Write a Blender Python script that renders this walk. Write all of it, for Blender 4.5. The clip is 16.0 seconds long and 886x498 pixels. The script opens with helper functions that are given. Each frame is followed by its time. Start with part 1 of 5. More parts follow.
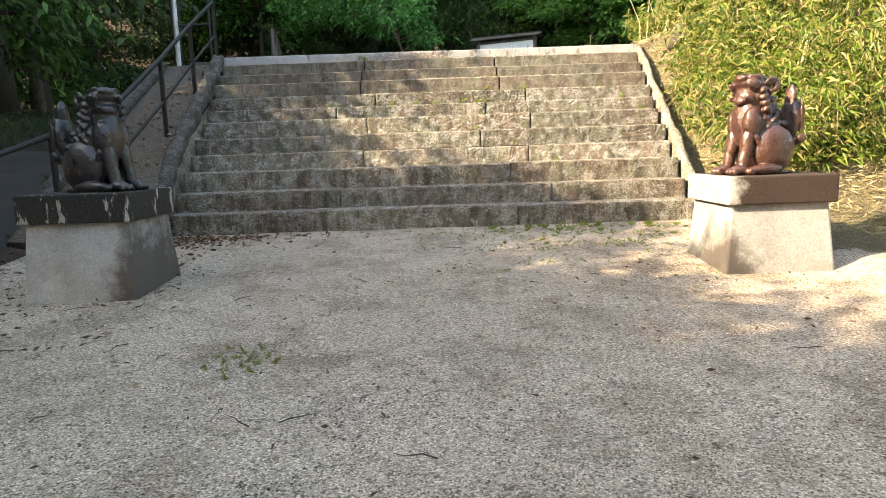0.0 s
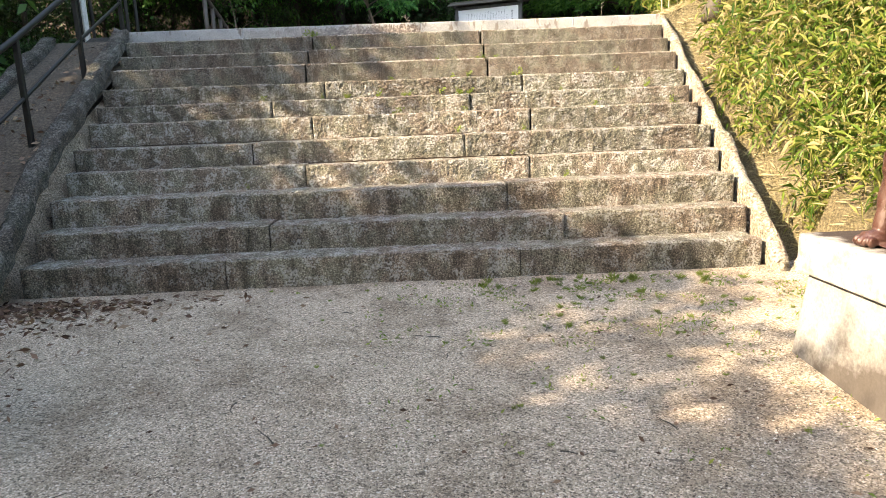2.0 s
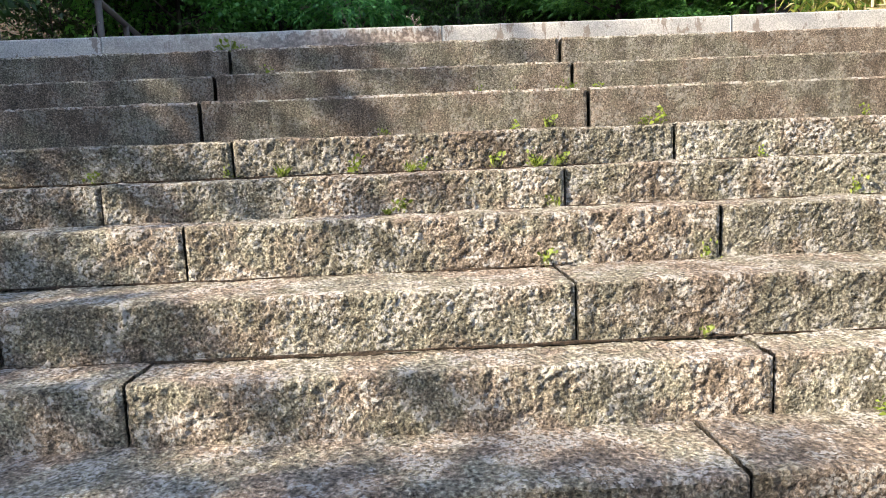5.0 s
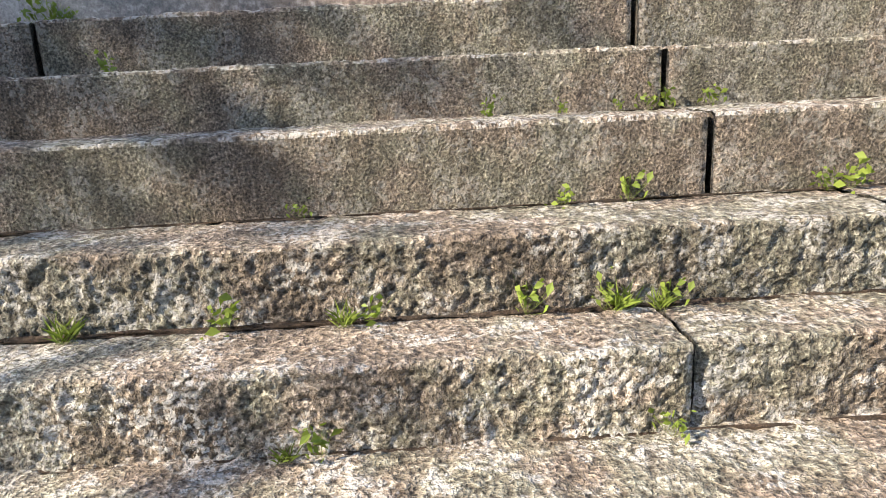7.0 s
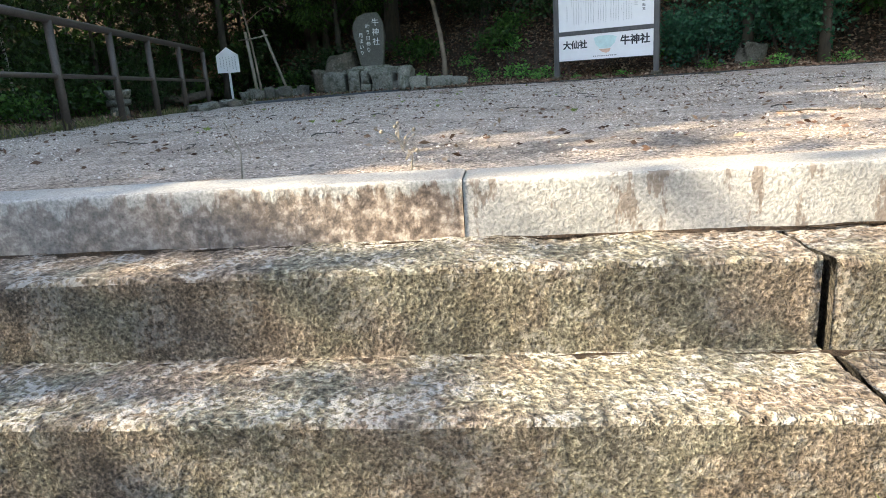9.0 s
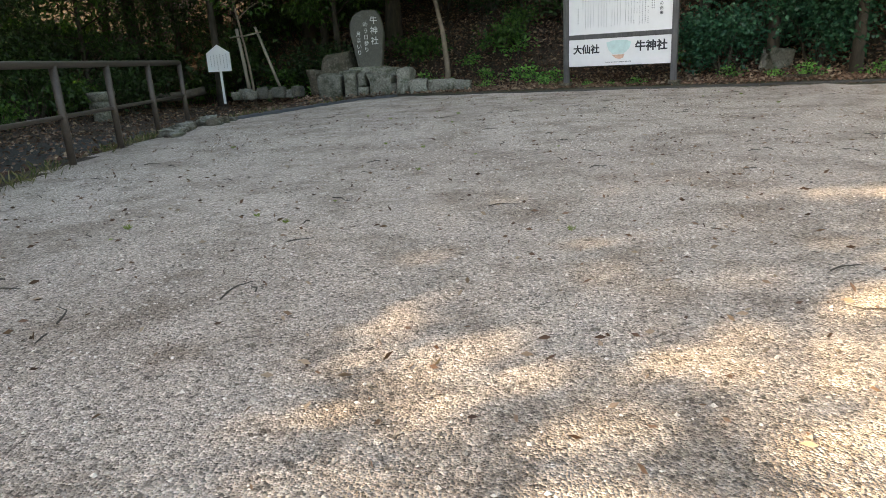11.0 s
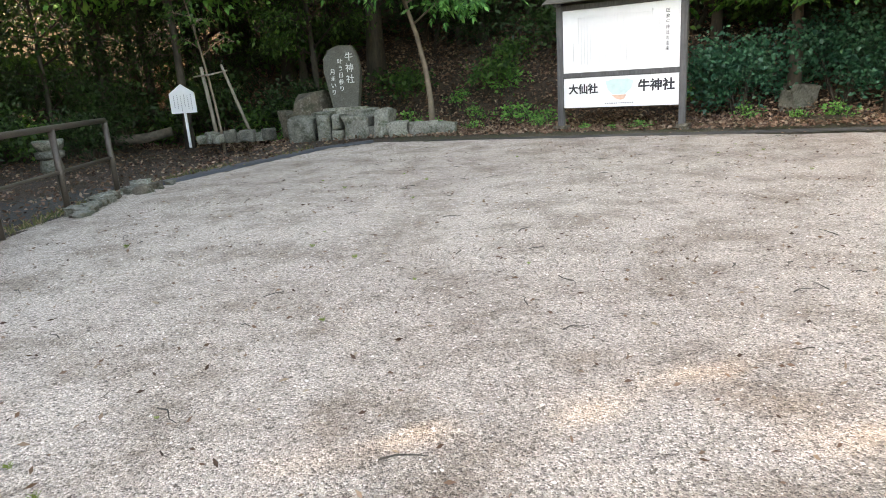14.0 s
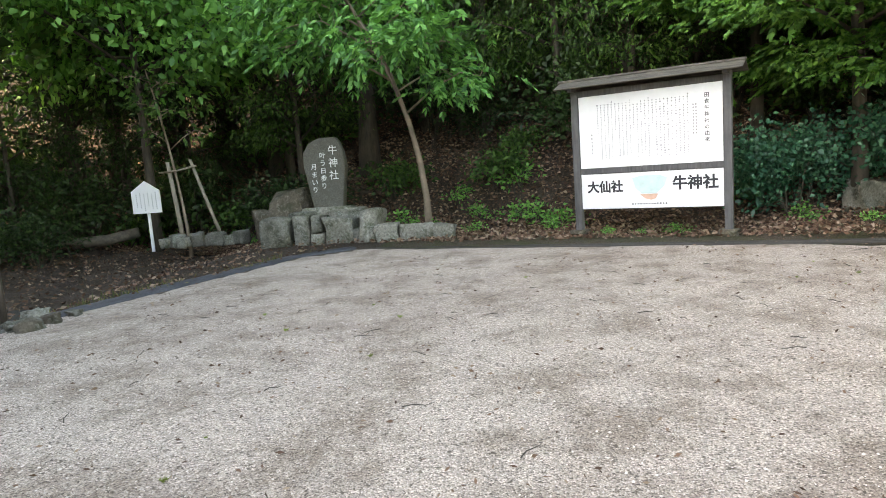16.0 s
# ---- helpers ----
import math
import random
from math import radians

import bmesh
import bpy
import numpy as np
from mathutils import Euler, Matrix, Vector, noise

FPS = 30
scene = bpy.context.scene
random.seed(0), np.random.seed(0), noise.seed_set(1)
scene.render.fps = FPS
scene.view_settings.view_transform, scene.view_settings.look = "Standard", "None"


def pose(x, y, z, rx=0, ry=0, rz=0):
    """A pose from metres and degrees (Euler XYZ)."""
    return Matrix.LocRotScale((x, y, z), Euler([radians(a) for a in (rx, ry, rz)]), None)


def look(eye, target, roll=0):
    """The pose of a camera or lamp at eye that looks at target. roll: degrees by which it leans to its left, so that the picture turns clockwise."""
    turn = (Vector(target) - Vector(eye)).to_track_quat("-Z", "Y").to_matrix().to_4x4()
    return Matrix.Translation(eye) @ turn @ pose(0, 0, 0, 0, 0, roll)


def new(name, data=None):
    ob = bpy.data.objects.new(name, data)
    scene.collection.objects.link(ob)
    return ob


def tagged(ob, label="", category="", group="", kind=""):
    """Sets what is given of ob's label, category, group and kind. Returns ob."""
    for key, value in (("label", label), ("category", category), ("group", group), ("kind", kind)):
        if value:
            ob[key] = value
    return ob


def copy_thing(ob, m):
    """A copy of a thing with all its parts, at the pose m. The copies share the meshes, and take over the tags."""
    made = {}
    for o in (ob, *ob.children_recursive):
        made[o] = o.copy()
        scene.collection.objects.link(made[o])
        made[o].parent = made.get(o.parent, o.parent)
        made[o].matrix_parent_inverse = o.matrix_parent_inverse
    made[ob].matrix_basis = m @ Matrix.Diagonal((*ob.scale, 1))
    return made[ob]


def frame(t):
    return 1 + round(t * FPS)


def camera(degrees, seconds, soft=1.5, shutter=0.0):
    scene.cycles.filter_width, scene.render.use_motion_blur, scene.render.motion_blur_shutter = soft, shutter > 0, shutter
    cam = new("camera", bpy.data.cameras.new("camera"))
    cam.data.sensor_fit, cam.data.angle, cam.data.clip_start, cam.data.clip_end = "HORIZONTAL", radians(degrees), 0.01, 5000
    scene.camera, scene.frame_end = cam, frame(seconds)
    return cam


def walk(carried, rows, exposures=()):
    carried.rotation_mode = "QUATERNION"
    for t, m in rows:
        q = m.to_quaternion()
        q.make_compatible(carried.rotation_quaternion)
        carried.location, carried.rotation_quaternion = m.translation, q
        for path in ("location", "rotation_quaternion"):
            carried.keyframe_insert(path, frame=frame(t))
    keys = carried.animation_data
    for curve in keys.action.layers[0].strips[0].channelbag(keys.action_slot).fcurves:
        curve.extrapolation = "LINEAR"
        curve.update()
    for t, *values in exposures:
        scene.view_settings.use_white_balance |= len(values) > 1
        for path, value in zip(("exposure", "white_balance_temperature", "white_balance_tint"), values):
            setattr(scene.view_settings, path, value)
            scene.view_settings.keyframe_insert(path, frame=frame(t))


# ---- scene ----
cam = camera(68.3, 16.0, 0.65)
PATH = [
    (0, (0.54, -3.194, 0.788), (0.53, -1.215, 0.496), -1.9),
    (0.5, (0.595, -2.516, 0.815), (0.598, -0.542, 0.493), -2.0),
    (1, (0.56, -1.91, 0.95), (0.578, 0.063, 0.626), -2.0),
    (1.5, (0.598, -1.495, 1.066), (0.651, 0.466, 0.676), -2.1),
    (2, (0.616, -1.019, 1.215), (0.667, 0.941, 0.82), -2.2),
    (2.5, (0.582, -0.43, 1.243), (0.674, 1.533, 0.87), -2.2),
    (3, (0.595, 0.283, 1.265), (0.673, 2.246, 0.891), -2.1),
    (3.5, (0.555, 0.993, 1.312), (0.639, 2.957, 0.941), -2.2),
    (4, (0.536, 1.696, 1.384), (0.617, 3.676, 1.109), -1.9),
    (4.2, (0.508, 1.976, 1.415), (0.576, 3.96, 1.17), -1.9),
    (6.3, (0.564, 4.173, 1.677), (0.598, 6.127, 1.255), -2.6),
    (6.5, (0.609, 4.339, 1.795), (0.643, 6.283, 1.328), -2.8),
    (7, (0.641, 4.687, 1.938), (0.68, 6.625, 1.447), -2.9),
    (7.5, (0.721, 4.963, 2.069), (0.627, 6.9, 1.58), -3.3),
    (8, (0.728, 5.24, 2.241), (0.606, 7.173, 1.743), -3.5),
    (8.5, (0.684, 5.479, 2.421), (0.47, 7.417, 1.976), -3.7),
    (9, (0.764, 5.708, 2.555), (0.558, 7.635, 2.06), -3.7),
    (9.5, (0.73, 5.98, 2.678), (0.516, 7.889, 2.118), -3.8),
    (10, (0.76, 6.16, 2.816), (0.551, 8.047, 2.188), -3.9),
    (10.2, (0.771, 6.257, 2.896), (0.563, 8.146, 2.272), -3.5),
    (12.3, (1.256, 7.2, 3.258), (0.983, 9.122, 2.778), -3.8),
    (12.5, (1.277, 7.276, 3.268), (1.01, 9.199, 2.787), -3.8),
    (13, (1.318, 7.527, 3.39), (1.078, 9.449, 2.892), -3.9),
    (13.5, (1.261, 7.87, 3.49), (1.007, 9.795, 3.009), -4.1),
    (14, (1.262, 8.261, 3.532), (0.995, 10.173, 3.011), -4.0),
    (14.5, (1.29, 8.77, 3.581), (0.972, 10.671, 3.045), -4.2),
    (15, (1.319, 9.263, 3.61), (0.991, 11.192, 3.197), -4.4),
    (15.5, (1.367, 9.796, 3.629), (1.048, 11.755, 3.385), -4.2),
    (16, (1.31, 10.321, 3.62), (1.008, 12.281, 3.355), -4.2),
]
walk(cam, [(t, look(eye, target, roll)) for t, eye, target, roll in PATH],
     exposures=[(0, 2.7, 8600, 10), (4.2, 2.47, 7400, 12), (6.5, 2.12, 6900, 11), (8.4, 2.36, 7200, 9), (9.2, 2.53, 8000, 7), (10.2, 2.3, 9200, 7), (12.3, 3.3, 9700, 13), (16, 3.5, 10200, 12)])

# ---- light ----
SUN_EL, SUN_AZ = 33.0, 247.0   # degrees above the horizon; compass bearing of the sun, from +y towards +x
world = bpy.data.worlds.new("world")
scene.world = world
world.use_nodes = True
wn = world.node_tree
sky = wn.nodes.new("ShaderNodeTexSky")
sky.sky_type, sky.sun_disc = "NISHITA", False
sky.sun_elevation, sky.sun_rotation = radians(SUN_EL), radians(SUN_AZ)
wn.links.new(sky.outputs[0], wn.nodes["Background"].inputs[0])
wn.nodes["Background"].inputs[1].default_value = 0.15
sun_data = bpy.data.lights.new("sun", "SUN")
sun_data.energy, sun_data.angle, sun_data.color = 3.4, radians(0.6), (1.0, 0.9, 0.74)
sun = new("sun", sun_data)
sun_dir = Vector((math.sin(radians(SUN_AZ)) * math.cos(radians(SUN_EL)), math.cos(radians(SUN_AZ)) * math.cos(radians(SUN_EL)), math.sin(radians(SUN_EL))))
sun.matrix_world = look(tuple(sun_dir * 60), (0, 0, 0))


# ---- materials ----
def material(name):
    m = bpy.data.materials.new(name)
    m.use_nodes = True
    nt = m.node_tree
    return m, nt, nt.nodes["Principled BSDF"]


def node(nt, kind, **values):
    n = nt.nodes.new(kind)
    for key, value in values.items():
        n.inputs[key.replace("_", " ")].default_value = value
    return n


def coords(nt):
    return nt.nodes.new("ShaderNodeTexCoord").outputs["Object"]


def noise_tex(nt, scale, detail=4.0, rough=0.6, vec=None):
    n = node(nt, "ShaderNodeTexNoise", Scale=scale, Detail=detail, Roughness=rough)
    nt.links.new(vec if vec is not None else coords(nt), n.inputs["Vector"])
    return n.outputs["Fac"]


def ramp(nt, fac, stops):
    r = nt.nodes.new("ShaderNodeValToRGB")
    r.color_ramp.elements[0].position, r.color_ramp.elements[0].color = stops[0][0], (*stops[0][1], 1)
    r.color_ramp.elements[1].position, r.color_ramp.elements[1].color = stops[-1][0], (*stops[-1][1], 1)
    for p, c in stops[1:-1]:
        r.color_ramp.elements.new(p).color = (*c, 1)
    nt.links.new(fac, r.inputs[0])
    return r.outputs[0]


def blend(nt, fac, a, b, kind="MIX"):
    x = nt.nodes.new("ShaderNodeMix")
    x.data_type, x.blend_type = "RGBA", kind
    if isinstance(fac, float):
        x.inputs[0].default_value = fac
    else:
        nt.links.new(fac, x.inputs[0])
    for i, v in ((6, a), (7, b)):
        if isinstance(v, tuple):
            x.inputs[i].default_value = (*v, 1)
        else:
            nt.links.new(v, x.inputs[i])
    return x.outputs[2]


def scalar(v):
    return (v, v, v)


def bumped(nt, bsdf, height, distance, strength=1.0, under=None):
    b = node(nt, "ShaderNodeBump", Strength=strength, Distance=distance)
    nt.links.new(height, b.inputs["Height"])
    if under is not None:
        nt.links.new(under, b.inputs["Normal"])
    nt.links.new(b.outputs[0], bsdf.inputs["Normal"])
    return b.outputs[0]


def node_colour(nt, scale, co):
    n = node(nt, "ShaderNodeTexNoise", Scale=scale, Detail=3.0)
    nt.links.new(co, n.inputs["Vector"])
    return n.outputs["Color"]


def stone(name, dark, mid, pale, grain=90.0, stain=3.0, rough=0.88, depth=0.006, lichen=0.0, streak=False, vary=0.0, stain_colour=(0.07, 0.06, 0.05), stain_amount=0.55, stain_from=0.44, stain_to=0.66, contrast=0.1):
    m, nt, bsdf = material(name)
    co = coords(nt)
    pits = noise_tex(nt, grain, 8, 0.78, co)
    colour = ramp(nt, pits, [(0.5 - contrast, dark), (0.5, mid), (0.5 + contrast, pale)])
    vec = co
    if streak:
        mp = nt.nodes.new("ShaderNodeMapping")
        mp.inputs["Scale"].default_value = (3.2, 3.2, 0.9)
        nt.links.new(co, mp.inputs["Vector"])
        vec = mp.outputs[0]
    spots = ramp(nt, noise_tex(nt, stain, 7, 0.68, vec), [(stain_from, scalar(0)), (stain_to, scalar(stain_amount))])
    colour = blend(nt, spots, colour, stain_colour)
    tone = ramp(nt, noise_tex(nt, 1.1, 4, 0.6, co), [(0.3, (0.78, 0.72, 0.66)), (0.7, (1.12, 1.1, 1.06))])
    colour = blend(nt, 1.0, colour, tone, "MULTIPLY")
    if lichen:
        l = ramp(nt, noise_tex(nt, 11, 8, 0.75, co), [(0.54, scalar(0)), (0.62, scalar(lichen))])
        l = blend(nt, 1.0, l, ramp(nt, noise_tex(nt, 95, 5, 0.8, co), [(0.44, scalar(0.1)), (0.54, scalar(1))]), "MULTIPLY")
        colour = blend(nt, l, colour, (0.56, 0.58, 0.54))
    if vary:
        info = nt.nodes.new("ShaderNodeObjectInfo")
        colour = blend(nt, 1.0, colour, ramp(nt, info.outputs["Random"], [(0, scalar(1 - vary)), (1, scalar(1 + vary))]), "MULTIPLY")
    nt.links.new(colour, bsdf.inputs["Base Color"])
    bsdf.inputs["Roughness"].default_value = rough
    under = bumped(nt, bsdf, pits, depth * 3.0)
    bumped(nt, bsdf, noise_tex(nt, grain * 2.2, 5, 0.75, co), depth * 0.9, 1.0, under)
    return m


def hewn(name, dark, mid, pale, pock=75.0, grain=95.0, depth=0.008, crust=0.0, crust_scale=9.0, crust_colour=(0.66, 0.65, 0.62), mould=0.7, vary=0.2):
    """Hand-dressed granite: tool pits darkened to stand in for relief shade, dark streaks of mould, pale crusts of
    lichen.
    """
    m, nt, bsdf = material(name)
    co = coords(nt)
    bent = blend(nt, 0.02, co, node_colour(nt, 40, co))
    cell = node(nt, "ShaderNodeTexVoronoi", Scale=pock)
    nt.links.new(bent, cell.inputs["Vector"])
    fine = noise_tex(nt, grain, 2.5, 0.6, co)
    colour = ramp(nt, fine, [(0.33, dark), (0.45, tuple(0.75 * c for c in mid)), (0.54, mid), (0.68, pale)])
    colour = blend(nt, 1.0, colour, ramp(nt, cell.outputs["Distance"], [(0.12, scalar(0.48)), (0.36, scalar(0.95)), (0.7, scalar(1.25))]), "MULTIPLY")
    mp = nt.nodes.new("ShaderNodeMapping")
    mp.inputs["Scale"].default_value = (4.5, 4.5, 1.0)
    nt.links.new(co, mp.inputs["Vector"])
    streaks = ramp(nt, noise_tex(nt, 2.2, 8, 0.7, mp.outputs[0]), [(0.42, scalar(0)), (0.62, scalar(mould))])
    colour = blend(nt, streaks, colour, blend(nt, 1.0, colour, (0.3, 0.28, 0.25), "MULTIPLY"))
    tone = ramp(nt, noise_tex(nt, 2.4, 6, 0.65, co), [(0.3, (0.72, 0.62, 0.54)), (0.45, (1.05, 0.94, 0.86)), (0.55, (0.94, 0.98, 0.86)), (0.72, (1.2, 1.19, 1.18))])
    colour = blend(nt, 1.0, colour, tone, "MULTIPLY")
    if crust:
        patch = ramp(nt, noise_tex(nt, crust_scale, 5, 0.65, co), [(0.5, scalar(0)), (0.56, scalar(crust))])
        patch = blend(nt, 1.0, patch, ramp(nt, noise_tex(nt, 65, 2, 0.6, co), [(0.45, scalar(0.0)), (0.54, scalar(1))]), "MULTIPLY")
        colour = blend(nt, patch, colour, crust_colour)
    info = nt.nodes.new("ShaderNodeObjectInfo")
    colour = blend(nt, 1.0, colour, ramp(nt, info.outputs["Random"], [(0, scalar(1 - vary)), (1, scalar(1 + vary))]), "MULTIPLY")
    nt.links.new(colour, bsdf.inputs["Base Color"])
    bsdf.inputs["Roughness"].default_value = 0.9
    under = bumped(nt, bsdf, cell.outputs["Distance"], depth * 0.7)
    under = bumped(nt, bsdf, fine, depth * 1.8, 1.0, under)
    bumped(nt, bsdf, noise_tex(nt, grain * 3.0, 2, 0.6, co), depth * 0.45, 1.0, under)
    return m


def kerb_stone(name, top, amount, spots):
    """Sawn granite; a ragged brown stain hangs below the level top, and spots speckle the face."""
    m, nt, bsdf = material(name)
    co = coords(nt)
    fine = noise_tex(nt, 120, 2.5, 0.6, co)
    colour = ramp(nt, fine, [(0.34, (0.25, 0.255, 0.262)), (0.5, (0.36, 0.365, 0.37)), (0.66, (0.47, 0.47, 0.47))])
    tone = ramp(nt, noise_tex(nt, 3.5, 6, 0.7, co), [(0.32, (0.74, 0.75, 0.74)), (0.6, (1.08, 1.06, 1.03))])
    colour = blend(nt, 1.0, colour, tone, "MULTIPLY")
    mp = nt.nodes.new("ShaderNodeMapping")
    mp.inputs["Scale"].default_value = (1.0, 1.0, 0.35)
    nt.links.new(co, mp.inputs["Vector"])
    xyz = nt.nodes.new("ShaderNodeSeparateXYZ")
    nt.links.new(co, xyz.inputs[0])
    drip = nt.nodes.new("ShaderNodeMath")
    drip.operation = "MULTIPLY_ADD"
    nt.links.new(noise_tex(nt, 24, 4, 0.65, mp.outputs[0]), drip.inputs[0])
    drip.inputs[1].default_value = -0.22
    nt.links.new(xyz.outputs["Z"], drip.inputs[2])
    rng_ = nt.nodes.new("ShaderNodeMapRange")
    rng_.inputs["From Min"].default_value, rng_.inputs["From Max"].default_value = top - 0.145, top - 0.125
    rng_.inputs["To Min"].default_value, rng_.inputs["To Max"].default_value = amount, 0.0
    nt.links.new(drip.outputs[0], rng_.inputs["Value"])
    along = nt.nodes.new("ShaderNodeMapRange")
    along.inputs["From Min"].default_value, along.inputs["From Max"].default_value = -1.2, 0.45
    along.inputs["To Min"].default_value, along.inputs["To Max"].default_value = 0.25, 1.0
    nt.links.new(xyz.outputs["X"], along.inputs["Value"])
    mask = nt.nodes.new("ShaderNodeMath")
    mask.operation = "MULTIPLY"
    nt.links.new(rng_.outputs[0], mask.inputs[0])
    nt.links.new(along.outputs[0], mask.inputs[1])
    brown = ramp(nt, noise_tex(nt, 42, 3, 0.6, co), [(0.36, (0.05, 0.036, 0.03)), (0.52, (0.17, 0.13, 0.11)), (0.66, (0.36, 0.32, 0.29))])
    colour = blend(nt, mask.outputs[0], colour, brown)
    sp = ramp(nt, noise_tex(nt, 13, 5, 0.7, mp.outputs[0]), [(0.57, scalar(0)), (0.61, scalar(spots))])
    colour = blend(nt, sp, colour, (0.13, 0.095, 0.075))
    nt.links.new(colour, bsdf.inputs["Base Color"])
    bsdf.inputs["Roughness"].default_value = 0.82
    bumped(nt, bsdf, fine, 0.003)
    return m


def gravel(name, dark, mid, pale):
    m, nt, bsdf = material(name)
    co = coords(nt)
    v = node(nt, "ShaderNodeTexVoronoi", Scale=150.0)
    nt.links.new(co, v.inputs["Vector"])
    sep = nt.nodes.new("ShaderNodeSeparateColor")
    nt.links.new(v.outputs["Color"], sep.inputs[0])
    colour = ramp(nt, sep.outputs[0], [(0.0, dark), (0.22, tuple(c * 0.72 for c in mid)), (0.7, mid), (1.0, pale)])
    fine = ramp(nt, noise_tex(nt, 62, 3, 0.65, co), [(0.33, scalar(0.5)), (0.46, scalar(0.96)), (0.66, scalar(1.2))])
    colour = blend(nt, 1.0, colour, fine, "MULTIPLY")
    damp = ramp(nt, noise_tex(nt, 1.7, 7, 0.75, co), [(0.46, scalar(0)), (0.62, scalar(0.8))])
    colour = blend(nt, damp, colour, blend(nt, 1.0, colour, (0.52, 0.475, 0.43), "MULTIPLY"))
    specks = ramp(nt, noise_tex(nt, 26, 3, 0.6, co), [(0.63, scalar(0)), (0.67, scalar(0.75))])
    colour = blend(nt, specks, colour, (0.075, 0.055, 0.04))
    tone = ramp(nt, noise_tex(nt, 0.35, 3, 0.5, co), [(0.3, (0.86, 0.82, 0.8)), (0.7, (1.06, 1.05, 1.03))])
    colour = blend(nt, 1.0, colour, tone, "MULTIPLY")
    nt.links.new(colour, bsdf.inputs["Base Color"])
    bsdf.inputs["Roughness"].default_value = 0.93
    inv = nt.nodes.new("ShaderNodeMath")
    inv.operation = "SUBTRACT"
    inv.inputs[0].default_value = 1.0
    nt.links.new(v.outputs["Distance"], inv.inputs[1])
    under = bumped(nt, bsdf, inv.outputs[0], 0.009)
    bumped(nt, bsdf, noise_tex(nt, 11, 4, 0.6, co), 0.03, 0.6, under)
    return m


def leafy(name, colours, gloss=0.45, through_light=0.35):
    m, nt, bsdf = material(name)
    geo = nt.nodes.new("ShaderNodeNewGeometry")
    n = len(colours) - 1
    colour = ramp(nt, geo.outputs["Random Per Island"], [(i / n, c) for i, c in enumerate(colours)])
    info = nt.nodes.new("ShaderNodeObjectInfo")
    colour = blend(nt, 1.0, colour, ramp(nt, info.outputs["Random"], [(0, scalar(0.8)), (1, scalar(1.15))]), "MULTIPLY")
    nt.links.new(colour, bsdf.inputs["Base Color"])
    bsdf.inputs["Roughness"].default_value = gloss
    bsdf.inputs["Specular IOR Level"].default_value = 0.3
    tr = nt.nodes.new("ShaderNodeBsdfTranslucent")
    nt.links.new(blend(nt, 1.0, colour, (1.05, 1.2, 0.6), "MULTIPLY"), tr.inputs[0])
    mix = nt.nodes.new("ShaderNodeMixShader")
    mix.inputs[0].default_value = through_light
    nt.links.new(bsdf.outputs[0], mix.inputs[1])
    nt.links.new(tr.outputs[0], mix.inputs[2])
    nt.links.new(mix.outputs[0], nt.nodes["Material Output"].inputs[0])
    return m


def plain(name, colour, rough=0.6, metal=0.0, grain=40.0, amount=0.35, depth=0.001):
    m, nt, bsdf = material(name)
    co = coords(nt)
    f = ramp(nt, noise_tex(nt, grain, 6, 0.7, co), [(0.3, scalar(1 - amount)), (0.7, scalar(1 + amount * 0.4))])
    g = ramp(nt, noise_tex(nt, grain * 0.08, 5, 0.65, co), [(0.3, scalar(1 - amount * 0.6)), (0.7, scalar(1 + amount * 0.2))])
    c = blend(nt, 1.0, blend(nt, 1.0, f, g, "MULTIPLY"), colour, "MULTIPLY")
    nt.links.new(c, bsdf.inputs["Base Color"])
    bsdf.inputs["Roughness"].default_value, bsdf.inputs["Metallic"].default_value = rough, metal
    bumped(nt, bsdf, noise_tex(nt, grain * 1.5, 5, 0.7, co), depth)
    return m


def glaze(name, dark, mid, pale):
    """Fired ceramic: patchy glaze, duller where it has weathered."""
    m, nt, bsdf = material(name)
    co = coords(nt)
    f = noise_tex(nt, 9, 7, 0.72, co)
    nt.links.new(ramp(nt, f, [(0.3, dark), (0.5, mid), (0.68, mid), (0.8, pale)]), bsdf.inputs["Base Color"])
    nt.links.new(ramp(nt, noise_tex(nt, 14, 6, 0.7, co), [(0.35, scalar(0.2)), (0.65, scalar(0.55))]), bsdf.inputs["Roughness"])
    under = bumped(nt, bsdf, noise_tex(nt, 45, 6, 0.7, co), 0.006)
    bumped(nt, bsdf, noise_tex(nt, 160, 4, 0.7, co), 0.0015, 1.0, under)
    bsdf.inputs["Coat Weight"].default_value, bsdf.inputs["Coat Roughness"].default_value = 0.5, 0.2
    return m


def wood(name, dark, pale, scale=(30, 30, 2.0), rough=0.8):
    m, nt, bsdf = material(name)
    co = coords(nt)
    mp = nt.nodes.new("ShaderNodeMapping")
    mp.inputs["Scale"].default_value = scale
    nt.links.new(co, mp.inputs["Vector"])
    f = noise_tex(nt, 1.0, 6, 0.7, mp.outputs[0])
    c = blend(nt, 1.0, ramp(nt, f, [(0.3, dark), (0.7, pale)]), ramp(nt, noise_tex(nt, 4, 4, 0.6, co), [(0.3, scalar(0.7)), (0.7, scalar(1.1))]), "MULTIPLY")
    nt.links.new(c, bsdf.inputs["Base Color"])
    bsdf.inputs["Roughness"].default_value = rough
    bumped(nt, bsdf, f, 0.004)
    return m


